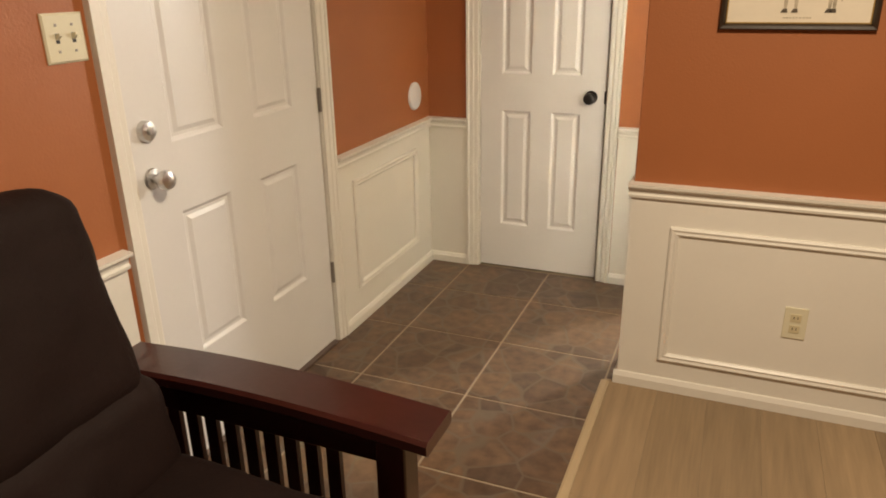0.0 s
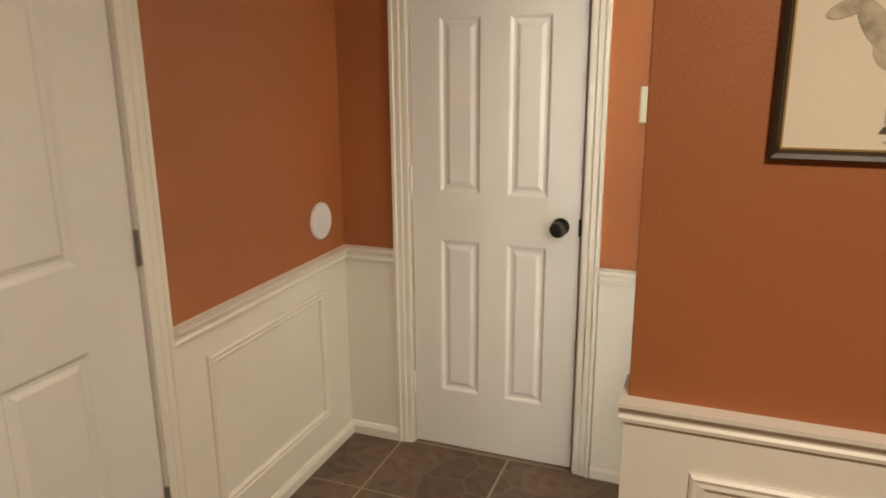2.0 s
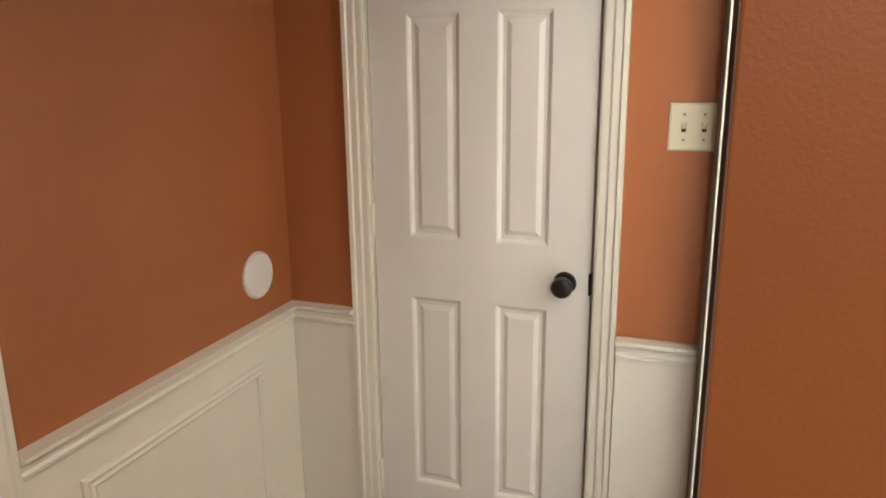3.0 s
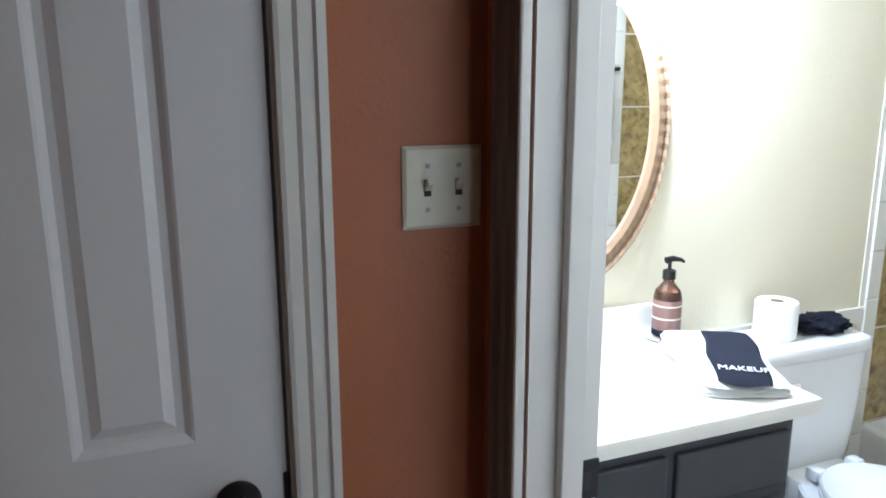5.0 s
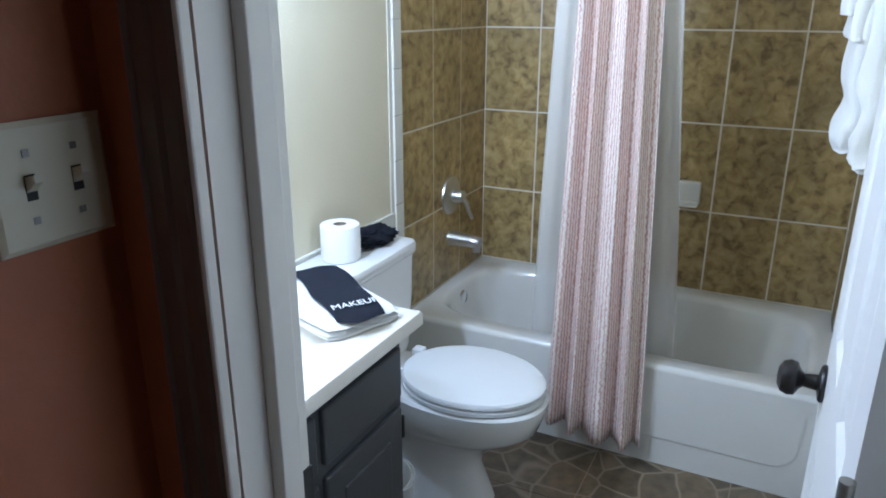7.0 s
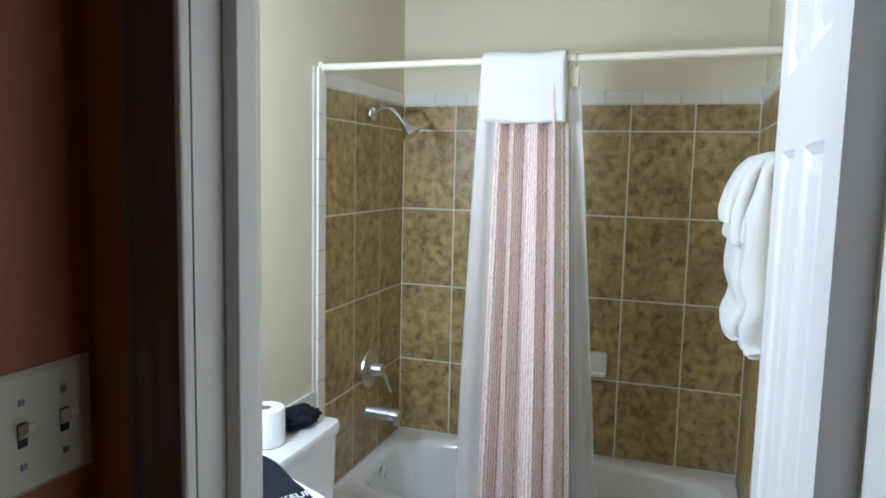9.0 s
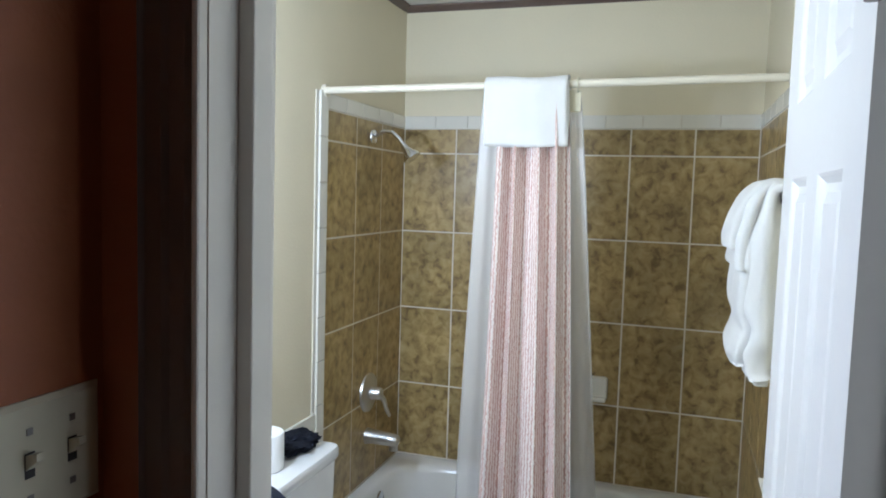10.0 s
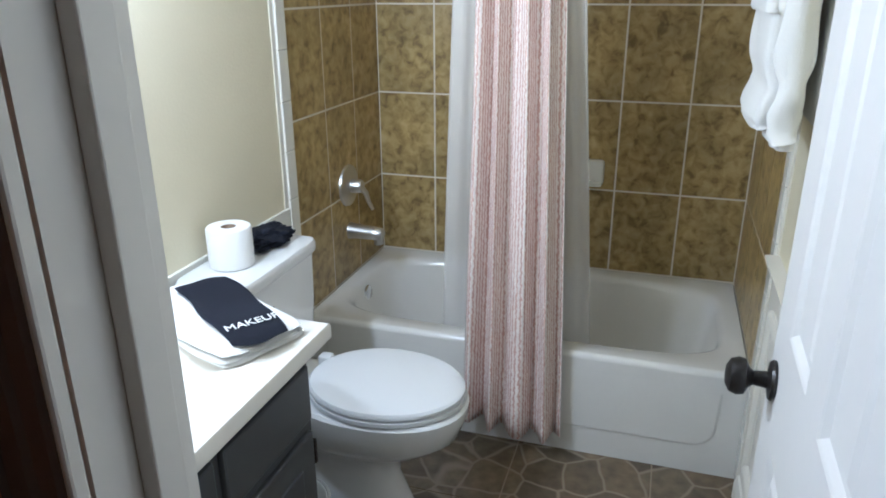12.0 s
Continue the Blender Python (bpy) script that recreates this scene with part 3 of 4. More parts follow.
def toilet():
    t = thing("toilet", "white porcelain toilet with lid closed", "toilet", at=(0, 0, 0))
    cx = 1.0
    # base and bowl
    secs = [(0.0, 0.1, 0.205, 3.83, 3.0), (0.03, 0.094, 0.195, 3.83, 3.0), (0.13, 0.084, 0.17, 3.84, 2.6), (0.2, 0.088, 0.172, 3.83, 2.4), (0.245, 0.108, 0.195, 3.8, 2.3), (0.27, 0.14, 0.225, 3.765, 2.3), (0.31, 0.165, 0.25, 3.735, 2.2), (0.37, 0.18, 0.262, 3.725, 2.2), (0.398, 0.183, 0.264, 3.725, 2.2), (0.406, 0.175, 0.256, 3.725, 2.2)]
    part("bowl", loft(bmesh.new(), [oval(cx, cy, rx, ry, z, 40, p) for z, rx, ry, cy, p in secs]), PORCELAIN, t, smooth=True)
    part("bowl_deck", box(cx - 0.12, cx + 0.12, 3.9, 4.15, 0.3, 0.412, bevel=0.02), PORCELAIN, t, smooth=True)

    def egg(z, k=1.0, cut=3.93):
        out = []
        for i in range(48):
            a = 2 * math.pi * i / 48
            x, y = 0.182 * k * math.cos(a), 0.225 * k * math.sin(a)
            if y > 0:
                y *= 0.93
            out.append((cx + x, min(3.705 + y * 1.04, cut), z))
        return out
    part("seat_ring", loft(bmesh.new(), [egg(0.405, 0.94), egg(0.41, 0.95), egg(0.4115), egg(0.423), egg(0.426, 0.97), egg(0.4265, 0.94)]), SEAT_PLASTIC, t, smooth=True)
    part("seat_lid", loft(bmesh.new(), [egg(0.428, 0.93), egg(0.431, 0.955), egg(0.4325, 1.0), egg(0.441, 1.0), egg(0.448, 0.97), egg(0.452, 0.8), egg(0.454, 0.3)]), SEAT_PLASTIC, t, smooth=True)
    for s in (-1, 1):
        part("seat_hinge", box(cx + s * 0.075 - 0.02, cx + s * 0.075 + 0.02, 3.9, 3.94, 0.415, 0.452, bevel=0.008), SEAT_PLASTIC, t, smooth=True)
    tank = lambda z, k, q: oval(0.965, 4.073, 0.205 * k, 0.097 * q, z, 48, 9)
    part("tank", loft(bmesh.new(), [tank(0.41, 0.86, 0.86), tank(0.43, 0.89, 0.9), tank(0.6, 0.96, 0.97), tank(0.745, 0.99, 0.99)]), PORCELAIN, t, smooth=True)
    part("tank_lid", loft(bmesh.new(), [tank(0.746, 1.02, 1.02), tank(0.752, 1.06, 1.06), tank(0.775, 1.06, 1.06), tank(0.784, 1.03, 1.02), tank(0.786, 0.9, 0.85)]), PORCELAIN, t, smooth=True)
    part("flush_handle", tube([(0.79, 3.975, 0.7), (0.79, 3.955, 0.7), (0.86, 3.95, 0.695)], 0.007), CHROME, t, "chrome flush handle", smooth=True)


toilet()


def vanity():
    v = thing("vanity_cabinet", "charcoal grey painted bathroom vanity cabinet", "cabinet")
    x0, x1, yf, yb, zt = -0.162, 0.545, 3.675, 4.186, 0.8
    part("carcass", box(x0, x1, yf + 0.018, yb, 0.09, 0.715), GREY, v)
    part("side_panel", box(x1 - 0.018, x1, yf + 0.0185, yb, 0.715, zt), GREY, v)
    part("toe_kick", box(x0, x1 - 0.005, yf + 0.08, yb - 0.02, 0, 0.09), GREY, v)
    fronts = [(x0 + 0.02, 0.2, 0.622, 0.752, "drawer"), (0.224, x1 - 0.012, 0.622, 0.752, "drawer"), (x0 + 0.02, 0.2, 0.12, 0.594, "door"), (0.224, x1 - 0.012, 0.12, 0.594, "door")]
    for a, b, z0, z1, nm in fronts:
        d = part(nm + "_front", box(a, b, yf, yf + 0.018, z0, z1, bevel=0.006), GREY, v)
        if nm == "door":
            part("door_field", box(a + 0.06, b - 0.06, yf - 0.004, yf + 0.004, z0 + 0.06, z1 - 0.06, bevel=0.004), GREY, d)
    part("face_frame", box(x0, x1, yf + 0.012, yf + 0.0185, 0.09, zt), GREY, v)
    part("door_catch", box(x1 - 0.004, x1 + 0.004, yf + 0.004, yf + 0.014, 0.5, 0.56), BRONZE, v)
    c = thing("vanity_countertop", "white cultured marble vanity top with sunken basin", "countertop")
    cx, cy = 0.2, 3.9
    bm = bmesh.new()
    n = 64
    X0, X1, Y0, Y1, Z0, Z1 = -0.163, 0.575, 3.64, 4.188, 0.8, 0.834

    def rect(z, g=0.0):
        out = []
        for p in oval(0, 0, 1, 1, z, n, 2):
            k = 1 / max(abs(p[0]), abs(p[1]))
            out.append(((X0 + X1) / 2 + p[0] * k * ((X1 - X0) / 2 - g), (Y0 + Y1) / 2 + p[1] * k * ((Y1 - Y0) / 2 - g), z))
        return out
    rings = [rect(Z0), rect(Z0 + 0.004, -0.0), rect(Z1 - 0.008), rect(Z1 - 0.002, 0.003), rect(Z1, 0.009), oval(cx, cy - 0.03, 0.23, 0.17, Z1, n), oval(cx, cy - 0.03, 0.215, 0.155, Z1 - 0.008, n), oval(cx, cy - 0.03, 0.18, 0.125, Z1 - 0.06, n), oval(cx, cy - 0.03, 0.1, 0.07, Z1 - 0.1, n), oval(cx, cy - 0.03, 0.015, 0.015, Z1 - 0.105, n)]
    loft(bm, rings, cap=False)
    part("top_with_basin", bm, COUNTER, c, smooth=True)
    part("backsplash", box(X0, X1 - 0.01, 4.168, 4.188, Z1 - 0.002, 0.905, bevel=0.004), COUNTER, c)
    part("drain", lathe([(0.0, 0.0), (0.022, 0.0), (0.02, 0.004), (0.0, 0.004)], (cx, cy - 0.03, Z1 - 0.104)), CHROME, c, "chrome drain", smooth=True)
    f = thing("basin_faucet", "chrome two handle basin faucet", "faucet", at=(cx, 4.08, 0.834))
    part("base_plate", loft(bmesh.new(), [oval(0, 0, 0.085, 0.026, z, 32, 3) for z in (0.0, 0.01)] + [oval(0, 0, 0.075, 0.02, 0.016, 32, 3)]), CHROME, f, smooth=True)
    part("spout", tube([(0, 0, 0.01), (0, -0.005, 0.05), (0, -0.03, 0.075), (0, -0.075, 0.07), (0, -0.11, 0.05)], [0.022, 0.02, 0.017, 0.014, 0.012], 16), CHROME, f, smooth=True)
    for s in (-1, 1):
        part("handle", lathe([(0.0, 0.01), (0.018, 0.012), (0.016, 0.03), (0.028, 0.04), (0.03, 0.055), (0.022, 0.066), (0.0, 0.07)], (s * 0.055, 0, 0)), CHROME, f, smooth=True)


vanity()


def oval_mirror():
    m = thing("wall_mirror", "oval mirror in a ridged aged gold frame", "mirror")
    cx, cz, a, b = 0.2, 1.397, 0.355, 0.445
    n = 160
    prof = [(0.0, 0.0), (0.0, 0.018), (0.012, 0.03), (0.02, 0.024), (0.03, 0.028), (0.048, 0.03), (0.062, 0.02), (0.066, 0.012), (0.066, 0.0)]
    bm = bmesh.new()
    rows = []
    for i in range(n):
        t = 2 * math.pi * i / n
        ridge = 0.003 * (i % 2)
        rows.append([bm.verts.new((cx + (a - q) * math.cos(t), 4.188 - d - (ridge if 1 < k < 5 else 0), cz + (b - q) * math.sin(t))) for k, (q, d) in enumerate(prof)])
    for i in range(n):
        p, q = rows[i], rows[(i + 1) % n]
        for k in range(len(prof) - 1):
            bm.faces.new((p[k], p[k + 1], q[k + 1], q[k]))
    part("frame", bm, GOLD, m)
    bm = loft(bmesh.new(), [[(x, 4.18, z) for x, z, _ in oval(cx, cz, a - 0.06, b - 0.06, 0, 96)], [(x, 4.174, z) for x, z, _ in oval(cx, cz, a - 0.06, b - 0.06, 0, 96)]])
    part("mirror_glass", bm, MIRROR, m, "clear mirror glass")


oval_mirror()


def vanity_light():
    v = thing("vanity_light", "two shade wall light over the mirror, lit", "wall light")
    part("back_bar", box(-0.1, 0.5, 4.16, 4.188, 1.9, 1.97, bevel=0.008), NICKEL, v)
    for bx in BULBS:
        part("arm", tube([(bx, 4.165, 1.935), (bx, 4.1, 1.94), (bx, 4.062, 1.915), (bx, 4.06, 1.86)], 0.009), NICKEL, v, smooth=True)
        sh = part("shade", lathe([(0.02, 1.86), (0.035, 1.855), (0.05, 1.8), (0.055, 1.74), (0.066, 1.665), (0.0635, 1.665), (0.052, 1.74), (0.047, 1.8), (0.033, 1.85)], (bx, 4.06, 0), cap=False), GLOW, v, "frosted glass shade", smooth=True)
        sh.visible_shadow = False
        sh.location.z = 0.045
        part("bulb", lathe([(0.0, 1.735), (0.02, 1.745), (0.027, 1.765), (0.024, 1.79), (0.013, 1.83), (0.013, 1.855)], (bx, 4.06, 0)), GLOW, v, "lit frosted bulb", smooth=True).visible_shadow = False


vanity_light()


def soap_bottle():
    s = thing("soap_dispenser", "amber glass soap bottle with black pump", "soap dispenser", at=(0.515, 4.09, 0.842))
    part("bottle", lathe([(0.0, 0.0), (0.034, 0.0), (0.037, 0.006), (0.037, 0.105), (0.032, 0.125), (0.018, 0.142), (0.014, 0.148), (0.014, 0.16)], n=32), AMBER, s, smooth=True)
    bm = lathe([(0.0372, 0.02), (0.0378, 0.021), (0.0378, 0.1), (0.0372, 0.101)], cap=False)
    part("label", bm, SOAP_LABEL, s, "brown printed label", smooth=True)
    for z in (0.084, 0.05):
        bm = lathe([(0.0379, z), (0.0383, z + 0.001), (0.0383, z + 0.003), (0.0379, z + 0.004)], cap=False)
        part("label_line", bm, IVORY, s)
    part("base_band", lathe([(0.0374, 0.003), (0.038, 0.004), (0.038, 0.019), (0.0374, 0.02)], cap=False), BLACK, s)
    part("pump_collar", lathe([(0.0, 0.155), (0.017, 0.155), (0.017, 0.178), (0.008, 0.182), (0.0, 0.182)]), BRONZE, s, "black pump collar", smooth=True)
    part("pump_stem", tube([(0, 0, 0.18), (0, 0, 0.205)], 0.005), BRONZE, s, smooth=True)
    part("pump_nozzle", tube([(-0.012, 0, 0.206), (0.01, 0, 0.209), (0.032, -0.006, 0.205), (0.04, -0.008, 0.199)], [0.009, 0.008, 0.005, 0.004]), BRONZE, s, smooth=True)
    d = thing("soap_dish", "small round white soap dish", "dish", at=(0.515, 4.09, 0.8345))
    part("dish", lathe([(0.0, 0.0), (0.05, 0.0), (0.062, 0.006), (0.061, 0.008), (0.048, 0.004), (0.0, 0.004)]), PORCELAIN, d, smooth=True)


soap_bottle()


def toilet_roll():
    r = thing("toilet_roll", "standing white toilet paper roll", "toilet paper", at=(0.905, 4.09, 0.787))
    part("paper", lathe([(0.02, 0.0), (0.056, 0.0), (0.059, 0.003), (0.059, 0.103), (0.056, 0.107), (0.02, 0.107), (0.02, 0.0)], n=48, cap=False), PAPER, r, smooth=True)
    part("cardboard_core", lathe([(0.02, 0.001), (0.02, 0.106), (0.0185, 0.106), (0.0185, 0.001)], n=32, cap=False), mat("brown_card", (0.3, 0.22, 0.15), rough=0.9), r, "brown cardboard core", smooth=True)


toilet_roll()


def cloth_pad(name, label, category, cx, cy, z, w, d, h, turn, material, layers=1, wave=0.004, seed=1, sag=0.0, drape=False):
    """A folded cloth: soft layers with rounded edges and a slightly wavy top."""
    t = thing(name, label, category, at=(cx, cy, z))
    t.rotation_euler = (0, 0, radians(turn))
    rnd = random.Random(seed)
    lh = h / layers
    for k in range(layers):
        bm = bmesh.new()
        nx, ny = 18, 14
        ww, dd = w * (1 - 0.02 * k) / 2, d * (1 - 0.02 * k) / 2
        ph = rnd.random() * 6
        def pt(i, j, top):
            u, v = -1 + 2 * i / nx, -1 + 2 * j / ny
            ed = max(0.0, (1 - abs(u) ** 16) * (1 - abs(v) ** 16))
            zz = lh * (0.5 + (0.5 if top else -0.5) * ed ** 0.5) * 1.25 + k * lh + sag * min(0.0, v + 0.45) * 1.8 * (1 if top or k else 0.0 if not drape else 1)
            wob = wave * math.sin(3 * u + ph) * math.cos(2.4 * v + ph) * ed
            rc = 1 - 0.09 * u * u * v * v
            return (u * ww * rc + 0.004 * math.sin(5 * v + ph), v * dd * rc + 0.004 * math.sin(4 * u + ph), zz + (wob if top else 0) + (wave if k else 0) * 0)
        top = [[bm.verts.new(pt(i, j, True)) for j in range(ny + 1)] for i in range(nx + 1)]
        bot = [[bm.verts.new(pt(i, j, False)) for j in range(ny + 1)] for i in range(nx + 1)]
        for i in range(nx):
            for j in range(ny):
                bm.faces.new((top[i][j], top[i + 1][j], top[i + 1][j + 1], top[i][j + 1]))
                bm.faces.new((bot[i][j], bot[i][j + 1], bot[i + 1][j + 1], bot[i + 1][j]))
        bmesh.ops.remove_doubles(bm, verts=bm.verts[:], dist=1e-5)
        part("fold" if layers > 1 else "cloth", bm, material, t, smooth=True)
    return t


white_cloth = cloth_pad("folded_towel", "folded white hand towel on the counter", "towel", 0.488, 3.862, 0.835, 0.205, 0.37, 0.036, -22, TERRY, 2, 0.005, 4, 0.008)


def text_mesh(name, body, size, m, material, parent):
    cu = bpy.data.curves.new(name, "FONT")
    cu.body, cu.size, cu.align_x, cu.align_y, cu.extrude = body, size, "CENTER", "CENTER", 0.0006
    tmp = bpy.data.objects.new(name, cu)
    scene.collection.objects.link(tmp)
    bpy.context.view_layer.update()
    me = bpy.data.meshes.new_from_object(tmp.evaluated_get(bpy.context.evaluated_depsgraph_get()))
    bpy.data.objects.remove(tmp)
    me.materials.clear()
    me.materials.append(material)
    ob = new(name, me)
    ob.parent = parent
    ob.matrix_basis = m
    return ob


makeup = cloth_pad("makeup_towel", "black washcloth with white MAKEUP lettering", "washcloth", 0.495, 3.824, 0.877, 0.12, 0.325, 0.011, -35, BLACK, 1, 0.002, 2, 0.016, True)
text_mesh("lettering", "MAKEUP", 0.0285, pose(0.004, -0.108, 0.0098, 6, 0, 0), TERRY, makeup)


def crumpled(name, label, cx, cy, z):
    t = thing(name, label, "washcloth", at=(cx, cy, z))
    bm = bmesh.new()
    bmesh.ops.create_icosphere(bm, subdivisions=4, radius=1.0)
    for v in bm.verts:
        d = 1 + 0.4 * noise.noise(v.co * 2.2) + 0.3 * noise.noise(v.co * 5 + Vector((3, 1, 2)))
        v.co = Vector((v.co.x * 0.088 * d, v.co.y * 0.06 * d, max(0.0, 0.02 + v.co.z * 0.026 * d)))
    part("cloth", bm, BLACK, t, smooth=True)
    part("tag", box(0.045, 0.075, -0.046, -0.043, 0.005, 0.016), TERRY, t, "small white tag")


crumpled("black_washcloth", "crumpled black washcloth on the toilet tank", 1.08, 4.085, 0.787)


def waste_bin():
    w = thing("waste_bin", "small white waste bin with plastic liner beside the vanity", "bin", at=(0.68, 3.86, 0))
    part("bucket", lathe([(0.0, 0.0), (0.085, 0.0), (0.09, 0.004), (0.108, 0.235), (0.112, 0.24), (0.108, 0.243), (0.104, 0.235), (0.086, 0.008), (0.0, 0.008)], cap=False), BASKET, w, smooth=True)
    bm = lathe([(0.1, 0.18), (0.112, 0.246), (0.119, 0.243), (0.116, 0.2), (0.114, 0.17)], n=40, cap=False)
    for v in bm.verts:
        v.co.z += 0.008 * noise.noise(v.co * 30)
    part("bag", bm, LINER, w, "thin plastic bag", smooth=True)


waste_bin()


def tub_fittings():
    v = thing("shower_valve", "brushed nickel shower valve with lever", "shower valve", at=(1.85, 4.184, 0.752))
    part("escutcheon", lathe([(0.0, 0.0), (0.082, 0.0), (0.08, -0.008), (0.06, -0.016), (0.03, -0.02), (0.0, -0.02)], axis="y", n=40), NICKEL, v, smooth=True)
    part("hub", lathe([(0.028, -0.018), (0.026, -0.055), (0.022, -0.062), (0.0, -0.063)], axis="y"), NICKEL, v, smooth=True)
    part("lever", tube([(0, -0.05, 0.0), (0.012, -0.07, -0.03), (0.022, -0.075, -0.065), (0.03, -0.09, -0.1)], [0.014, 0.011, 0.009, 0.007]), NICKEL, v, smooth=True)
    s = thing("tub_spout", "brushed nickel tub spout", "tub spout", at=(1.85, 4.184, 0.565))
    part("body", tube([(0, 0, 0), (0, -0.03, 0), (0, -0.1, -0.002), (0, -0.135, -0.006), (0, -0.142, -0.007)], [0.034, 0.03, 0.027, 0.026, 0.02], 20), NICKEL, s, smooth=True)
    part("outlet", lathe([(0.018, -0.045), (0.018, -0.01), (0.01, -0.01)], (0, -0.122, 0)), NICKEL, s, smooth=True)
    h = thing("wall_shower", "chrome shower head on a bent arm", "shower head", at=(1.85, 4.184, 1.815))
    part("flange", lathe([(0.0, 0.0), (0.03, 0.0), (0.028, -0.006), (0.01, -0.012), (0.0, -0.012)], axis="y"), CHROME, h, smooth=True)
    part("arm", tube([(0, 0, 0), (0, -0.05, 0.022), (0, -0.085, 0.018), (0, -0.115, -0.008), (0, -0.132, -0.032)], 0.0085), CHROME, h, smooth=True)
    hd = part("head", lathe([(0.0, 0.02), (0.012, 0.018), (0.014, 0.0), (0.022, -0.018), (0.036, -0.04), (0.037, -0.05), (0.0, -0.05)]), CHROME, h, smooth=True)
    hd.matrix_basis = pose(0, -0.143, -0.046, -38, 0, 0)
    d = thing("soap_holder", "white ceramic soap holder on the tiled wall", "soap holder", at=(2.203, 3.275, 0.79))
    part("body", box(-0.045, 0.0, -0.045, 0.045, -0.05, 0.05, bevel=0.012), TRIM_TILE, d, smooth=True)
    part("tray", box(-0.07, -0.03, -0.042, 0.042, -0.05, -0.03, bevel=0.008), TRIM_TILE, d, smooth=True)


tub_fittings()


def curtain_rod():
    r = thing("curtain_rod", "ivory painted shower curtain rod", "curtain rod")
    part("rod", tube([(1.42, 4.188, 1.94), (1.428, 3.4, 1.947), (1.437, 2.694, 1.957)], 0.0125, 16), ROD, r, smooth=True)
    for y, z in ((4.182, 1.94), (2.698, 1.957)):
        part("end_cap", lathe([(0.0, -0.008), (0.022, -0.008), (0.022, 0.008), (0.0, 0.008)], (1.43, y, z), "y"), ROD, r, smooth=True)


curtain_rod()


def hanging(name, label, category, material, y_top, y_bot, z0, z1, x0, amp, folds, seed, x_bot=None, uvw=1.0):
    """A cloth hung in folds between z1 and z0; its UV runs along the cloth in metres."""
    t = thing(name, label, category)
    rnd = random.Random(seed)
    n, rows = folds * 14, 46
    ph = [rnd.uniform(-0.6, 0.6) for _ in range(folds + 2)]
    am = [rnd.uniform(0.6, 1.25) for _ in range(folds + 2)]
    wd = [rnd.uniform(0.7, 1.4) for _ in range(folds + 2)]
    bm = bmesh.new()
    uv = bm.loops.layers.uv.new("UVMap")
    grid, coords = [], []
    for r in range(rows + 1):
        k = r / rows
        line, us = [], []
        ya, yb = (y_top[i] + (y_bot[i] - y_top[i]) * k ** 0.8 for i in (0, 1))
        x_mid = x0 + ((x_bot if x_bot is not None else x0) - x0) * k
        u = 0.0
        prev = None
        for i in range(n + 1):
            s = i / n
            f = min(folds, max(0.0, folds * (s + 0.045 * math.sin(7.3 * s + seed + 0.5 * k) * math.sin(math.pi * s) + 0.02 * math.sin(19 * s + 2 * seed + 1.5 * k) * math.sin(math.pi * s))))
            fi = int(min(f, folds - 1))
            a = amp * (am[fi] * (1 - (f - fi)) + am[fi + 1] * (f - fi)) * (0.6 + 0.3 * k)
            sway = 0.25 * math.sin(2.1 * k * (1 + 0.3 * wd[fi]) + ph[fi])
            x = x_mid + a * math.sin(2 * math.pi * (f + 0.12 * sway)) + 0.25 * a * math.sin(4 * math.pi * f + ph[fi] * 4 + k)
            y = ya + (yb - ya) * (s + 0.012 * math.sin(2 * math.pi * f * 1.0 + ph[fi]) + 0.006 * math.sin(5 * k + fi))
            z = z1 + (z0 - z1) * k + (0.02 * s - 0.03 * max(0.0, 0.5 - abs(s - 0.45)) if r == rows else 0)
            p = Vector((x, y, z))
            if prev is not None:
                u += (p - prev).length
            prev = p
            line.append(bm.verts.new(p))
            us.append((u, z))
        grid.append(line)
        coords.append(us)
    # the cloth keeps one length all the way down
    total = coords[rows // 2][-1][0]
    for us in coords:
        own = us[-1][0]
        us[:] = [(u / own * total, z) for u, z in us]
    for r in range(rows):
        for i in range(n):
            f = bm.faces.new((grid[r][i], grid[r][i + 1], grid[r + 1][i + 1], grid[r + 1][i]))
            for lp, (rr, ii) in zip(f.loops, ((r, i), (r, i + 1), (r + 1, i + 1), (r + 1, i))):
                lp[uv].uv = coords[rr][ii]
    me_ob = part("cloth", bm, material, t, smooth=True)
    sol = me_ob.modifiers.new("thickness", "SOLIDIFY")
    sol.thickness = 0.0015
    return t


curtain = hanging("shower_curtain", "pink and white striped shower curtain, drawn together", "shower curtain", CLOTH, (3.335, 3.555), (3.25, 3.58), 0.085, 1.93, 1.428, 0.041, 4, 6, 1.385)
liner = hanging("shower_liner", "translucent frosted plastic shower liner inside the tub", "shower liner", LINER, (3.3, 3.615), (3.185, 3.72), 0.16, 1.93, 1.445, 0.009, 5, 8, 1.6)
part("header_tab", box(1.436, 1.44, 3.296, 3.335, 1.862, 1.93, bevel=0.0015), IVORY, liner, "white reinforced header corner")
for y in (3.305, 3.36, 3.45, 3.53, 3.6):
    part("hook", tube([(1.43 + 0.02 * math.cos(a), y, 1.945 + 0.022 * math.sin(a)) for a in [2 * math.pi * i / 14 for i in range(15)]], 0.002, 6), IVORY, curtain, "plastic curtain hook", smooth=True)


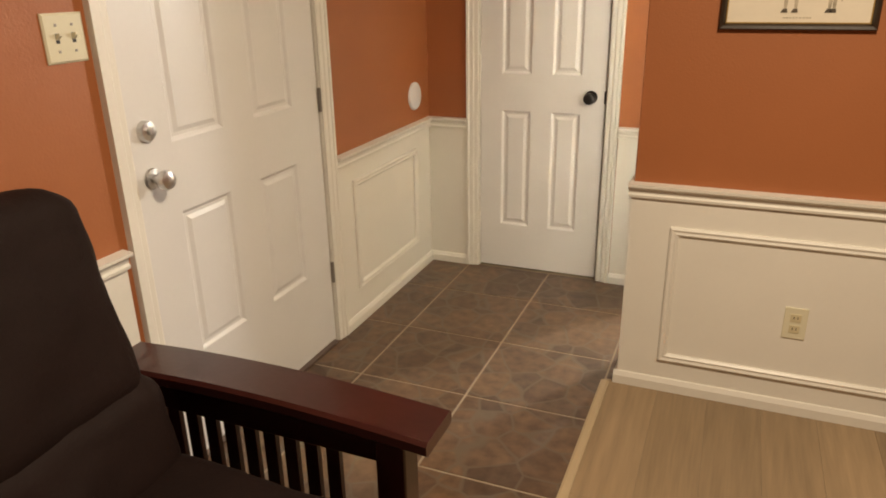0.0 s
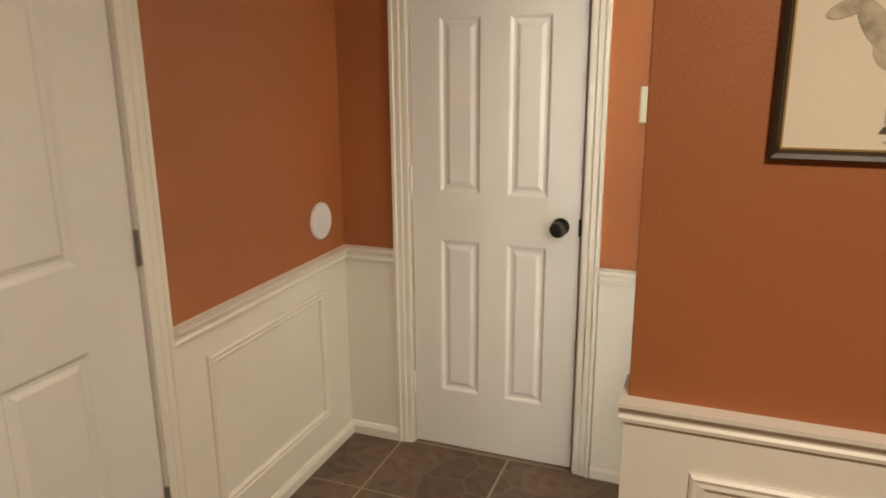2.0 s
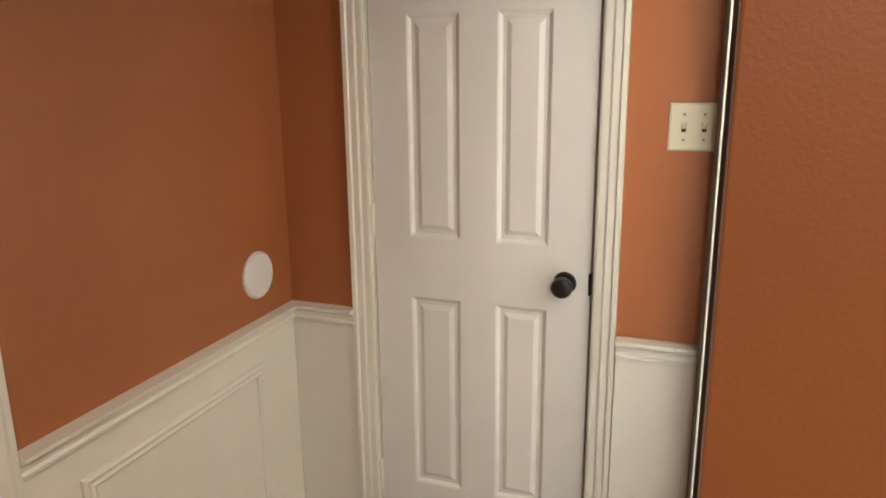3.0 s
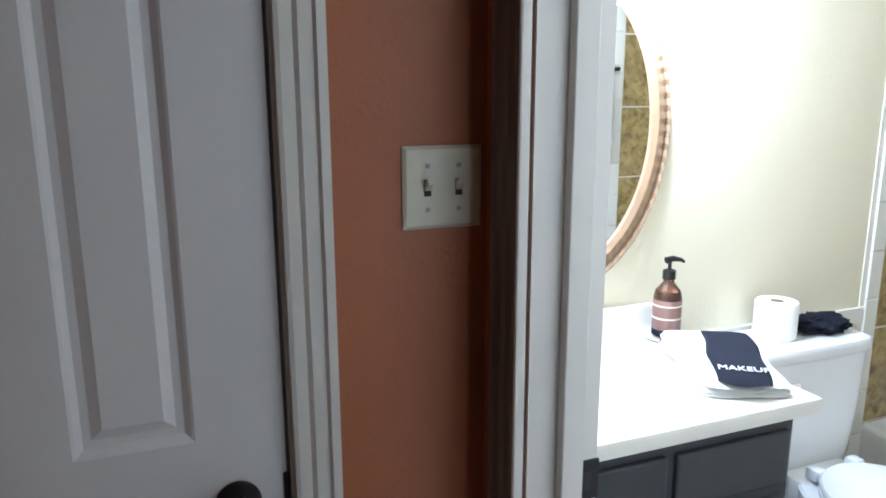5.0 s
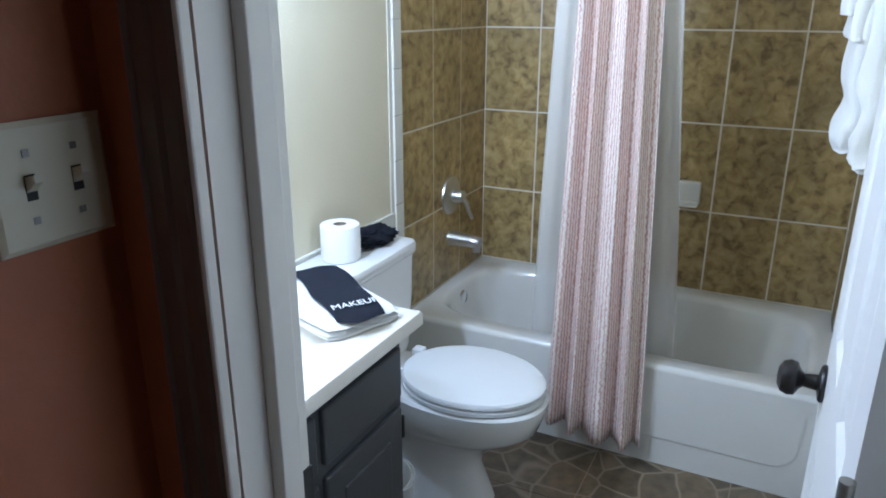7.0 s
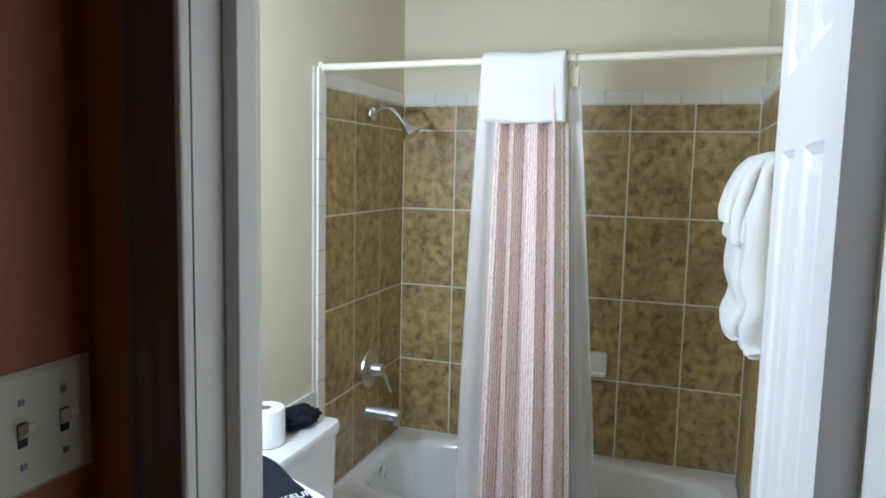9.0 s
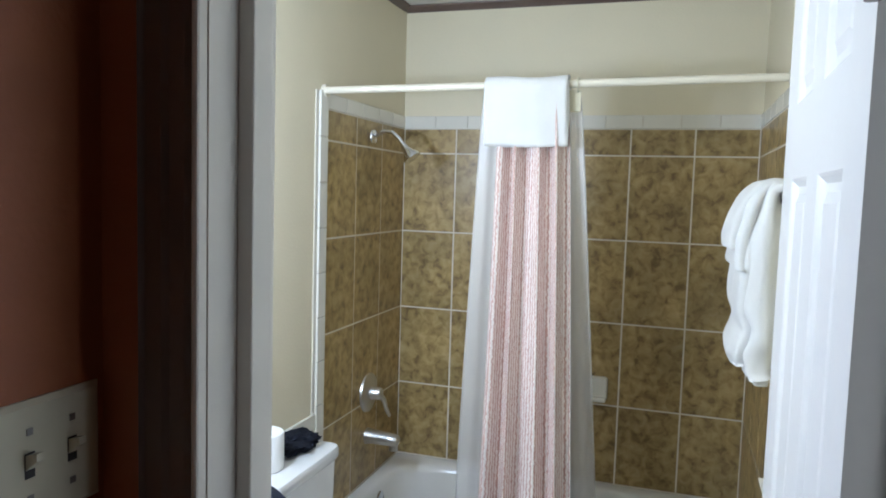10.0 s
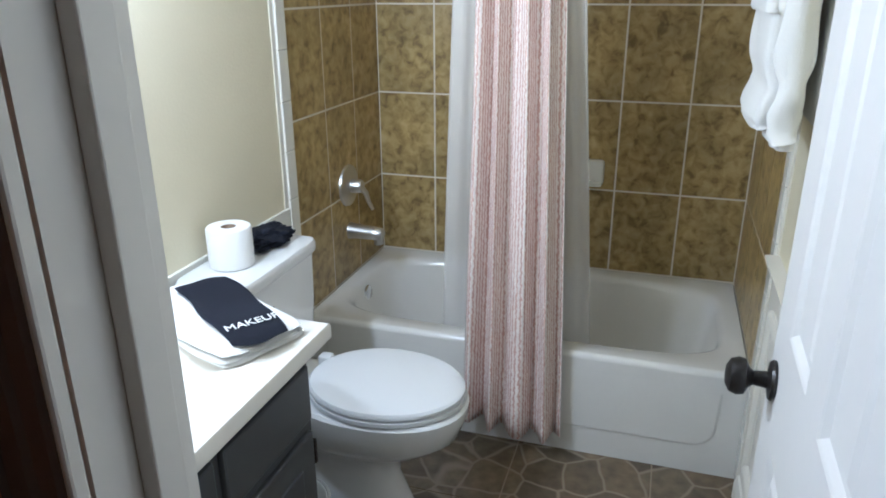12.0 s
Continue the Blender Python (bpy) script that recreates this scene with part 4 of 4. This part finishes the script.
def draped(name, label, y0, y1, bar_x, bar_z, front, back, lift, material, layers, seed=0):
    """A folded towel over a bar that runs along y: hangs in front and behind."""
    t = thing(name, label, "towel")
    for k in range(layers):
        r = lift + 0.007 * k
        prof = []
        m = 14
        for i in range(m + 1):
            prof.append((r, -front + (front) * i / m))
        prof += [(r * math.cos(a), r * math.sin(a)) for a in [math.pi * i / 10 for i in range(1, 10)]]
        for i in range(m + 1):
            prof.append((-r, -back * i / m))
        bm = bmesh.new()
        nn = 22
        rows = []
        for j in range(nn + 1):
            s = j / nn
            y = y0 + (y1 - y0) * s
            row = []
            for o, z in prof:
                depth = min(1.0, max(0.0, -z) / 0.3)
                w = 0.006 * depth * math.sin(9 * s + seed + k) + 0.003 * noise.noise(Vector((s * 4, z * 9, seed + k)))
                row.append(bm.verts.new((bar_x - o - (w if o > 0 else 0), y + 0.004 * math.sin(z * 14 + k), bar_z + z + 0.003 * math.sin(7 * s + k))))
            rows.append(row)
        for a, b in zip(rows, rows[1:]):
            for i in range(len(prof) - 1):
                bm.faces.new((a[i], a[i + 1], b[i + 1], b[i]))
        ob = part("fold", bm, material, t, smooth=True)
        sol = ob.modifiers.new("thickness", "SOLIDIFY")
        sol.thickness, sol.offset = 0.006, 0
    return t


draped("rod_towel", "folded white towel over the shower curtain rod", 3.33, 3.595, 1.43, 1.936, 0.186, 0.17, 0.02, TERRY, 3, seed=2)


def bar_towels():
    """Dark towel bar on the right-hand wall with a hanging towel and a gathered cloth over it."""
    b = thing("towel_bar", "dark bronze towel bar on the wall", "towel bar")
    part("bar", tube([(0.93, 2.755, 1.6), (1.38, 2.755, 1.6)], 0.009), BRONZE, b, smooth=True)
    for x in (0.93, 1.38):
        part("bracket", lathe([(0.018, 0.0), (0.018, 0.008), (0.01, 0.014), (0.01, 0.07), (0.0, 0.074)], (x, 2.691, 1.6), "y"), BRONZE, b, smooth=True)

    def roll(bm, path, x0, x1, seed):
        """A thick soft fold along path of (y, z, half thickness), running from x0 to x1."""
        pts = [Vector((p[0], p[1], p[2])) for p in path]
        fine = []
        for i in range(len(pts) - 1):
            a, b = pts[max(i - 1, 0)], pts[min(i + 2, len(pts) - 1)]
            for k in range(6):
                t = k / 6
                m0, m1 = (pts[i + 1] - a) / 2, (b - pts[i]) / 2
                fine.append((2 * t ** 3 - 3 * t ** 2 + 1) * pts[i] + (t ** 3 - 2 * t ** 2 + t) * m0 + (3 * t ** 2 - 2 * t ** 3) * pts[i + 1] + (t ** 3 - t ** 2) * m1)
        fine.append(pts[-1])
        rings = []
        for i, p in enumerate(fine):
            d = fine[min(i + 1, len(fine) - 1)] - fine[max(i - 1, 0)]
            ny, nz = d.y, -d.x
            ln = math.hypot(ny, nz) or 1.0
            ring = []
            for j in range(44):
                g = 2 * math.pi * j / 44
                c, q = math.cos(g), math.sin(g)
                u = math.copysign(abs(c) ** 0.3, c)
                w = math.copysign(abs(q) ** 0.8, q) * p.z
                w *= 1 + 0.2 * math.sin(11 * u + seed + 0.1 * i) + 0.3 * noise.noise(Vector((u * 2.5, i * 0.22, seed + q)))
                x = (x0 + x1) / 2 + u * ((x1 - x0) / 2 + 0.008 * math.sin(0.35 * i + seed))
                ring.append((x, p.x - w * ny / ln, p.y - w * nz / ln))
            rings.append(ring)
        return loft(bm, rings)

    t = thing("bath_towel", "white bath towel bunched over the towel bar", "towel")
    part("front_fall", roll(bmesh.new(), [(2.745, 1.6, 0.014), (2.757, 1.628, 0.018), (2.78, 1.615, 0.022), (2.788, 1.54, 0.028), (2.79, 1.45, 0.031), (2.788, 1.34, 0.034), (2.785, 1.285, 0.024), (2.79, 1.24, 0.031), (2.788, 1.195, 0.031), (2.785, 1.178, 0.026)], 0.955, 1.2, 1), TERRY, t, smooth=True)
    part("front_fall", roll(bmesh.new(), [(2.77, 1.6, 0.014), (2.805, 1.56, 0.02), (2.82, 1.45, 0.021), (2.822, 1.34, 0.023), (2.815, 1.285, 0.017), (2.826, 1.245, 0.022), (2.828, 1.212, 0.022), (2.826, 1.2, 0.017)], 0.985, 1.31, 4), TERRY, t, smooth=True)
    part("hem_band", roll(bmesh.new(), [(2.782, 1.19, 0.022), (2.782, 1.164, 0.02), (2.782, 1.16, 0.016)], 0.97, 1.19, 6), TERRY, t, smooth=True)
    part("back_fall", roll(bmesh.new(), [(2.748, 1.62, 0.012), (2.732, 1.59, 0.012), (2.722, 1.5, 0.012), (2.72, 1.3, 0.013), (2.72, 1.21, 0.01)], 0.98, 1.32, 2), TERRY, t, smooth=True)
    h = thing("hand_towel", "white hand towel folded over the bath towel", "towel")
    part("fold", roll(bmesh.new(), [(2.752, 1.632, 0.01), (2.785, 1.635, 0.014), (2.815, 1.595, 0.016), (2.832, 1.53, 0.017), (2.84, 1.45, 0.017), (2.84, 1.432, 0.012)], 0.975, 1.29, 3), TERRY, h, smooth=True)
    part("fold", roll(bmesh.new(), [(2.755, 1.645, 0.009), (2.8, 1.635, 0.012), (2.836, 1.585, 0.014), (2.856, 1.525, 0.015), (2.862, 1.482, 0.012)], 1.0, 1.25, 5), TERRY, h, smooth=True)


bar_towels()

# ---- living room and entry ----
def puffy(x0, x1, y0, y1, z0, z1, seed):
    """A stuffed cushion: rounded box with soft dents and creases."""
    bm = bmesh.new()
    bmesh.ops.create_cube(bm, size=2.0)
    bmesh.ops.subdivide_edges(bm, edges=bm.edges[:], cuts=22, use_grid_fill=True)
    h = Vector(((x1 - x0) / 2, (y1 - y0) / 2, (z1 - z0) / 2))
    c = Vector(((x1 + x0) / 2, (y1 + y0) / 2, (z1 + z0) / 2))
    r = min(h) * 0.75
    for v in bm.verts:
        p = Vector((v.co.x * h.x, v.co.y * h.y, v.co.z * h.z))
        core = Vector([max(-h[i] + r, min(h[i] - r, p[i])) for i in range(3)])
        d = p - core
        if d.length > 1e-6:
            p = core + d.normalized() * r
        n = 0.014 * noise.noise(p * 6 + Vector((seed, 0, 0))) + 0.006 * noise.noise(p * 17 + Vector((0, seed, 0)))
        v.co = c + p * (1 + n / max(0.08, p.length))
    return bm


def morris_chair():
    c = thing("armchair", "dark brown leather armchair with slatted mahogany frame", "armchair")
    part("seat_cushion", puffy(-1.2, -0.54, 0.55, 1.14, 0.28, 0.49, 9), LEATHER, c, "dark brown leather cushion", smooth=True)
    bc = part("back_cushion", puffy(-0.095, 0.095, -0.29, 0.29, 0.0, 0.5, 5), LEATHER, c, "dark brown leather cushion", smooth=True)
    bc.matrix_basis = pose(-1.175, 0.83, 0.61, 0, -15, 0)
    lumbar = part("lumbar_cushion", puffy(-0.1, 0.1, -0.295, 0.295, 0.0, 0.28, 7), LEATHER, c, "dark brown leather cushion", smooth=True)
    lumbar.matrix_basis = pose(-1.12, 0.835, 0.41, 0, -15, 0)
    part("back_panel", box(-1.44, -1.41, 0.56, 1.12, 0.45, 0.95, bevel=0.01), MAHOGANY, c)
    for y in (1.165, 0.40):
        y0, y1 = y, y + 0.135
        bm = bmesh.new()
        rings = []
        for i in range(13):
            s = i / 12
            x = -1.33 + 0.845 * s
            z = 0.575 + 0.03 * math.sin(math.pi * (0.15 + 0.75 * s))
            rings.append([(x, y0 + 0.006, z), (x, y0, z + 0.006), (x, y0, z + 0.026), (x, y0 + 0.008, z + 0.034), (x, y1 - 0.008, z + 0.034), (x, y1, z + 0.026), (x, y1, z + 0.006), (x, y1 - 0.006, z)])
        part("armrest", loft(bm, rings), MAHOGANY, c, "polished dark mahogany armrest")
        ym = (y0 + y1) / 2
        for x in (-0.585, -1.27):
            part("leg", box(x - 0.035, x + 0.035, ym - 0.032, ym + 0.032, 0, 0.588, bevel=0.004), MAHOGANY, c)
        part("top_rail", box(-1.235, -0.62, ym - 0.012, ym + 0.012, 0.5, 0.575, bevel=0.003), MAHOGANY, c)
        part("bottom_rail", box(-1.235, -0.62, ym - 0.012, ym + 0.012, 0.22, 0.3, bevel=0.003), MAHOGANY, c)
        for i in range(9):
            x = -1.19 + 0.056 * i
            part("slat", box(x - 0.017, x + 0.017, ym - 0.007, ym + 0.007, 0.3, 0.5), MAHOGANY, c)
    part("front_rail", box(-0.6, -0.575, 0.49, 1.21, 0.2, 0.3, bevel=0.003), MAHOGANY, c)
    part("back_rail", box(-1.285, -1.26, 0.49, 1.21, 0.2, 0.56, bevel=0.003), MAHOGANY, c)


morris_chair()


def picture():
    p = thing("picture_frame", "framed print of a plain animal shape in dark wood", "picture", at=(0.008, 0, -0.011))
    x0, x1, z0, z1, y = -0.093, 0.339, 1.32, 1.68, 2.576
    prof = [(0.0, 0.0), (0.0, 0.016), (0.004, 0.022), (0.012, 0.018), (0.019, 0.008), (0.019, 0.0)]
    for nm, a, b in (("bottom", (x0, z0), (x1, z0)), ("right", (x1, z0), (x1, z1)), ("top", (x1, z1), (x0, z1)), ("left", (x0, z1), (x0, z0))):
        def ring(c):
            sx, sz = (1 if c[0] == x0 else -1), (1 if c[1] == z0 else -1)
            return [(c[0] + sx * q, y - d, c[1] + sz * q) for q, d in prof]
        part("frame_side", loft(bmesh.new(), [ring(a), ring(b)]), FRAME_WOOD, p, "dark wood moulding")
    for a, b, c, d in ((x0 + 0.0185, x1 - 0.0185, z0 + 0.0185, z0 + 0.022), (x0 + 0.0185, x1 - 0.0185, z1 - 0.022, z1 - 0.0185), (x0 + 0.0185, x0 + 0.022, z0 + 0.022, z1 - 0.022), (x1 - 0.022, x1 - 0.0185, z0 + 0.022, z1 - 0.022)):
        part("gilt_lip", box(a, b, y - 0.009, y - 0.001, c, d), GILT, p, "thin gilt inner lip")
    part("print", box(x0 + 0.019, x1 - 0.019, y - 0.005, y, z0 + 0.019, z1 - 0.019), PRINT, p, "aged cream print paper")

    def flat(outline, material, d):
        bm = bmesh.new()
        f = bm.faces.new([bm.verts.new((px, y - 0.005 - d, pz)) for px, pz in outline])
        bmesh.ops.triangulate(bm, faces=[f])
        part("printed_shape", bm, material, p)

    def blob(cx, cz, rx, rz, tilt=0, material=INK, d=0.0006):
        t = radians(tilt)
        flat([(cx + rx * math.cos(a) * math.cos(t) - rz * math.sin(a) * math.sin(t), cz + rx * math.cos(a) * math.sin(t) + rz * math.sin(a) * math.cos(t)) for a in [2 * math.pi * i / 28 for i in range(28)]], material, d)
    blob(0.145, 1.505, 0.078, 0.032)
    blob(0.088, 1.507, 0.034, 0.038, 70, INK, 0.001)
    blob(0.205, 1.512, 0.036, 0.036, 0, INK, 0.0013)
    blob(0.052, 1.548, 0.05, 0.021, 122, INK, 0.0016)
    blob(0.008, 1.578, 0.036, 0.014, 22, INK, 0.0019)
    for px, lean in ((0.092, -0.004), (0.112, 0.004), (0.2, 0.006), (0.222, -0.004)):
        blob(px, 1.458, 0.034, 0.0095, 90 - 300 * lean, INK, 0.0003 + 0.0008 * px)
        blob(px + lean, 1.405, 0.032, 0.0052, 90, INK, 0.0007 + 0.0008 * px)
        flat([(px - 0.012 + lean, 1.37), (px + 0.007 + lean, 1.37), (px + 0.005 + lean, 1.381), (px - 0.006 + lean, 1.381)], INK_DARK, 0.0022)
    flat([(0.234, 1.53), (0.243, 1.525), (0.25, 1.47), (0.244, 1.41), (0.234, 1.4), (0.238, 1.46)], INK, 0.0005)
    rnd = random.Random(5)
    for _ in range(34):
        blob(rnd.uniform(0.08, 0.225), 1.51 + rnd.uniform(-0.022, 0.022), rnd.uniform(0.0015, 0.004), rnd.uniform(0.0012, 0.003), 0, INK_DARK, 0.0026)
    bm = bmesh.new()
    for i in range(9):
        w = rnd.uniform(0.003, 0.007)
        add_box(bm, 0.085 + 0.009 * i, 0.085 + 0.009 * i + w, y - 0.0058, y - 0.005, 1.353, 1.357)
    part("caption_bars", bm, INK, p)


picture()


def switch_plate(name, label, place, a, z, toggles=2, h=0.114, w=0.116):
    t = thing(name, label, "switch plate")
    rings = []
    for o, g in ((0.0, 0.0), (0.003, 0.0), (0.0065, 0.005)):
        rings.append([place(a - w / 2 + g, o, z - h / 2 + g), place(a + w / 2 - g, o, z - h / 2 + g), place(a + w / 2 - g, o, z + h / 2 - g), place(a - w / 2 + g, o, z + h / 2 - g)])
    part("plate", loft(bmesh.new(), rings), IVORY, t)

    def slab(nm, a0, a1, o0, o1, z0, z1, m):
        bm = loft(bmesh.new(), [[place(a0, o, z0), place(a1, o, z0), place(a1, o, z1), place(a0, o, z1)] for o in (o0, o1)])
        part(nm, bm, m, t)
    for i in range(toggles):
        c = a + (i - (toggles - 1) / 2) * 0.046
        slab("toggle_slot", c - 0.0052, c + 0.0052, 0.0, 0.0068, z - 0.0115, z + 0.0115, SLOT)
        bm = loft(bmesh.new(), [[place(c - 0.0048, 0.004, z - 0.006), place(c + 0.0048, 0.004, z - 0.006), place(c + 0.0045, 0.004, z + 0.009), place(c - 0.0045, 0.004, z + 0.009)], [place(c - 0.0038, 0.019, z + 0.006), place(c + 0.0038, 0.019, z + 0.006), place(c + 0.0038, 0.019, z + 0.013), place(c - 0.0038, 0.019, z + 0.013)]])
        part("toggle", bm, IVORY, t)
        for dz in (-0.03, 0.03):
            slab("screw", c - 0.003, c + 0.003, 0.0, 0.0075, z + dz - 0.003, z + dz + 0.003, HINGE)
    return t


switch_plate("switch_plate", "ivory double light switch plate by the bathroom", lambda t, o, u: (t, 3.525 - o, u), -0.353, 1.348)
switch_plate("switch_plate", "ivory double light switch plate beside the entry door", lambda t, o, u: (-1.495 + o, t, u), 1.384, 1.354)


def outlet():
    t = thing("wall_outlet", "beige duplex outlet in the wainscot panel", "outlet", at=(0.007, 0, 0.012))
    x0, x1, z0, z1 = 0.226, 0.299, 0.282, 0.397
    part("plate", box(x0, x1, 2.5655, 2.571, z0, z1, bevel=0.002), IVORY, t)
    for zc in (0.319, 0.36):
        part("socket", box(0.246, 0.279, 2.563, 2.566, zc - 0.014, zc + 0.014, bevel=0.001), mat("beige_socket", (0.6, 0.53, 0.34), rough=0.4), t)
        for dx in (-0.006, 0.006):
            part("slot", box(0.2625 + dx - 0.0012, 0.2625 + dx + 0.0012, 2.5622, 2.5632, zc - 0.003, zc + 0.006), SLOT, t)


outlet()
d = thing("wall_disc", "round white plastic disc on the terracotta wall", "wall plate", at=(-1.495, 3.352, 0.928))
part("disc", lathe([(0.0, 0.0), (0.068, 0.0), (0.068, 0.006), (0.062, 0.012), (0.0, 0.014)], axis="x", n=48), DISC, d, smooth=True)
# Assumed fitting, added out of view to house the living room lamp.
cl = thing("added_ceiling_light", "assumed round ceiling light with warm lit diffuser, added out of view", "ceiling light", at=(0.3, 1.0, 2.46))
part("rim", lathe([(0.0, 0.0), (0.19, 0.0), (0.19, -0.03), (0.175, -0.035), (0.0, -0.03)]), NICKEL, cl, smooth=True)
part("diffuser", lathe([(0.172, -0.034), (0.16, -0.07), (0.11, -0.1), (0.0, -0.112)], cap=False), GLOW_ADDED, cl, smooth=True)

# ---- tiles and planks ----
for x0, x1 in ((-1.495, -1.265), (-1.265, -0.82), (-0.82, -0.35)):
    ys = [0.935, 1.38, 1.825, 2.27, 2.715, 3.16, 3.525]
    for y0, y1 in zip(ys, ys[1:]):
        floor_piece("floor_tile", x0, x1, y0, y1, STONE, floor, 0.009)
for y0, y1 in ((2.577, 2.715), (2.715, 3.16), (3.16, 3.525)):
    floor_piece("floor_tile", -0.35, -0.225, y0, y1, STONE, floor, 0.006)
for x0, x1 in ((-0.225, 0.22), (0.22, 0.665), (0.665, 1.11), (1.11, 1.47)):
    for y0, y1 in ((2.69, 2.95), (2.95, 3.395), (3.395, 3.84), (3.84, 4.19)):
        floor_piece("floor_tile", x0, x1, y0, y1, STONE_BATH, floor, 0.004)
rnd = random.Random(11)
x = -0.333
while x < 3.0:
    x1 = min(x + 0.18, 3.0)
    y = 2.577
    first = rnd.uniform(0.3, 1.2)
    while y > -3.0:
        y0 = max(y - first, -3.0)
        first = 1.22
        floor_piece("plank", x, x1, y0, y, PLANK, floor, 0.0009)
        y = y0
    x = x1
x = -1.475
while x < -0.34:
    x1 = min(x + 0.18, -0.333)
    y = 0.935
    first = rnd.uniform(0.3, 1.2)
    while y > -3.0:
        y0 = max(y - first, -3.0)
        first = 1.22
        floor_piece("plank", x, x1, y0, y, PLANK, floor, 0.0009)
        y = y0
    x = x1

# Wall tiles round the tub: a bed of grout with each tile proud of it.
ZS = [0.373, 0.713, 1.067, 1.418, 1.77, 1.88]
YS = [2.695, 2.935, 3.186, 3.437, 3.688, 3.939, 4.186]
XS = [1.453, 1.7, 1.95, 2.206]


def tile_face(parent, place, a0, a1, z0, z1, material, name, gap=0.0062, out=0.0048):
    g = gap / 2
    bm = loft(bmesh.new(), [[place(p, o, q) for p, q in ((a0 + g + e, z0 + g + e), (a1 - g - e, z0 + g + e), (a1 - g - e, z1 - g - e), (a0 + g + e, z1 - g - e))] for o, e in ((0.0, 0.0), (out - 0.0015, 0.0), (out, 0.0015))])
    return part(name, bm, material, parent)


EASTP = lambda t, o, u: (2.21 - o, t, u)
NORTHP = lambda t, o, u: (t, 4.19 - o, u)
part("grout_bed", box(2.2065, 2.21, 2.69, 4.19, 0.3, 1.937), GROUT, wall_bath_east)
part("grout_bed", box(1.37, 2.2065, 4.1865, 4.19, 0.0, 1.937), GROUT, wall_bath_north)
part("grout_bed", box(1.37, 2.2065, 2.69, 2.6935, 0.0, 1.937), GROUT, wall_bath_south)
for z0, z1 in zip(ZS, ZS[1:]):
    for y0, y1 in zip(YS, YS[1:]):
        tile_face(wall_bath_east, EASTP, y0, y1, z0, z1, TILE, "tile")
    for x0, x1 in zip(XS, XS[1:]):
        for w, pl in ((wall_bath_north, NORTHP), (wall_bath_south, BATHS)):
            tile_face(w, pl, x0, x1, z0, z1, TILE, "tile")
for w, pl in ((wall_bath_north, NORTHP), (wall_bath_south, BATHS)):
    tile_face(w, pl, 1.453, 1.56, 0.02, 0.373, TILE, "tile")
    for i in range(5):
        tile_face(w, pl, 1.449 + 0.1515 * i, 1.449 + 0.1515 * (i + 1), 1.88, 1.937, TRIM_TILE, "trim_tile", 0.003, 0.008)
    for i in range(12):
        tile_face(w, pl, 1.39, 1.449, 0.02 + 0.16 * i, 0.02 + 0.16 * (i + 1), TRIM_TILE, "trim_tile", 0.003, 0.011)
for i in range(10):
    tile_face(wall_bath_east, EASTP, 2.695 + 0.149 * i, 2.695 + 0.149 * (i + 1), 1.88, 1.937, TRIM_TILE, "trim_tile", 0.003, 0.008)
for i in range(5):
    tile_face(wall_bath_north, NORTHP, 0.59 + 0.16 * i, 0.59 + 0.16 * (i + 1), 0.735, 0.795, TRIM_TILE, "trim_tile", 0.003, 0.008)
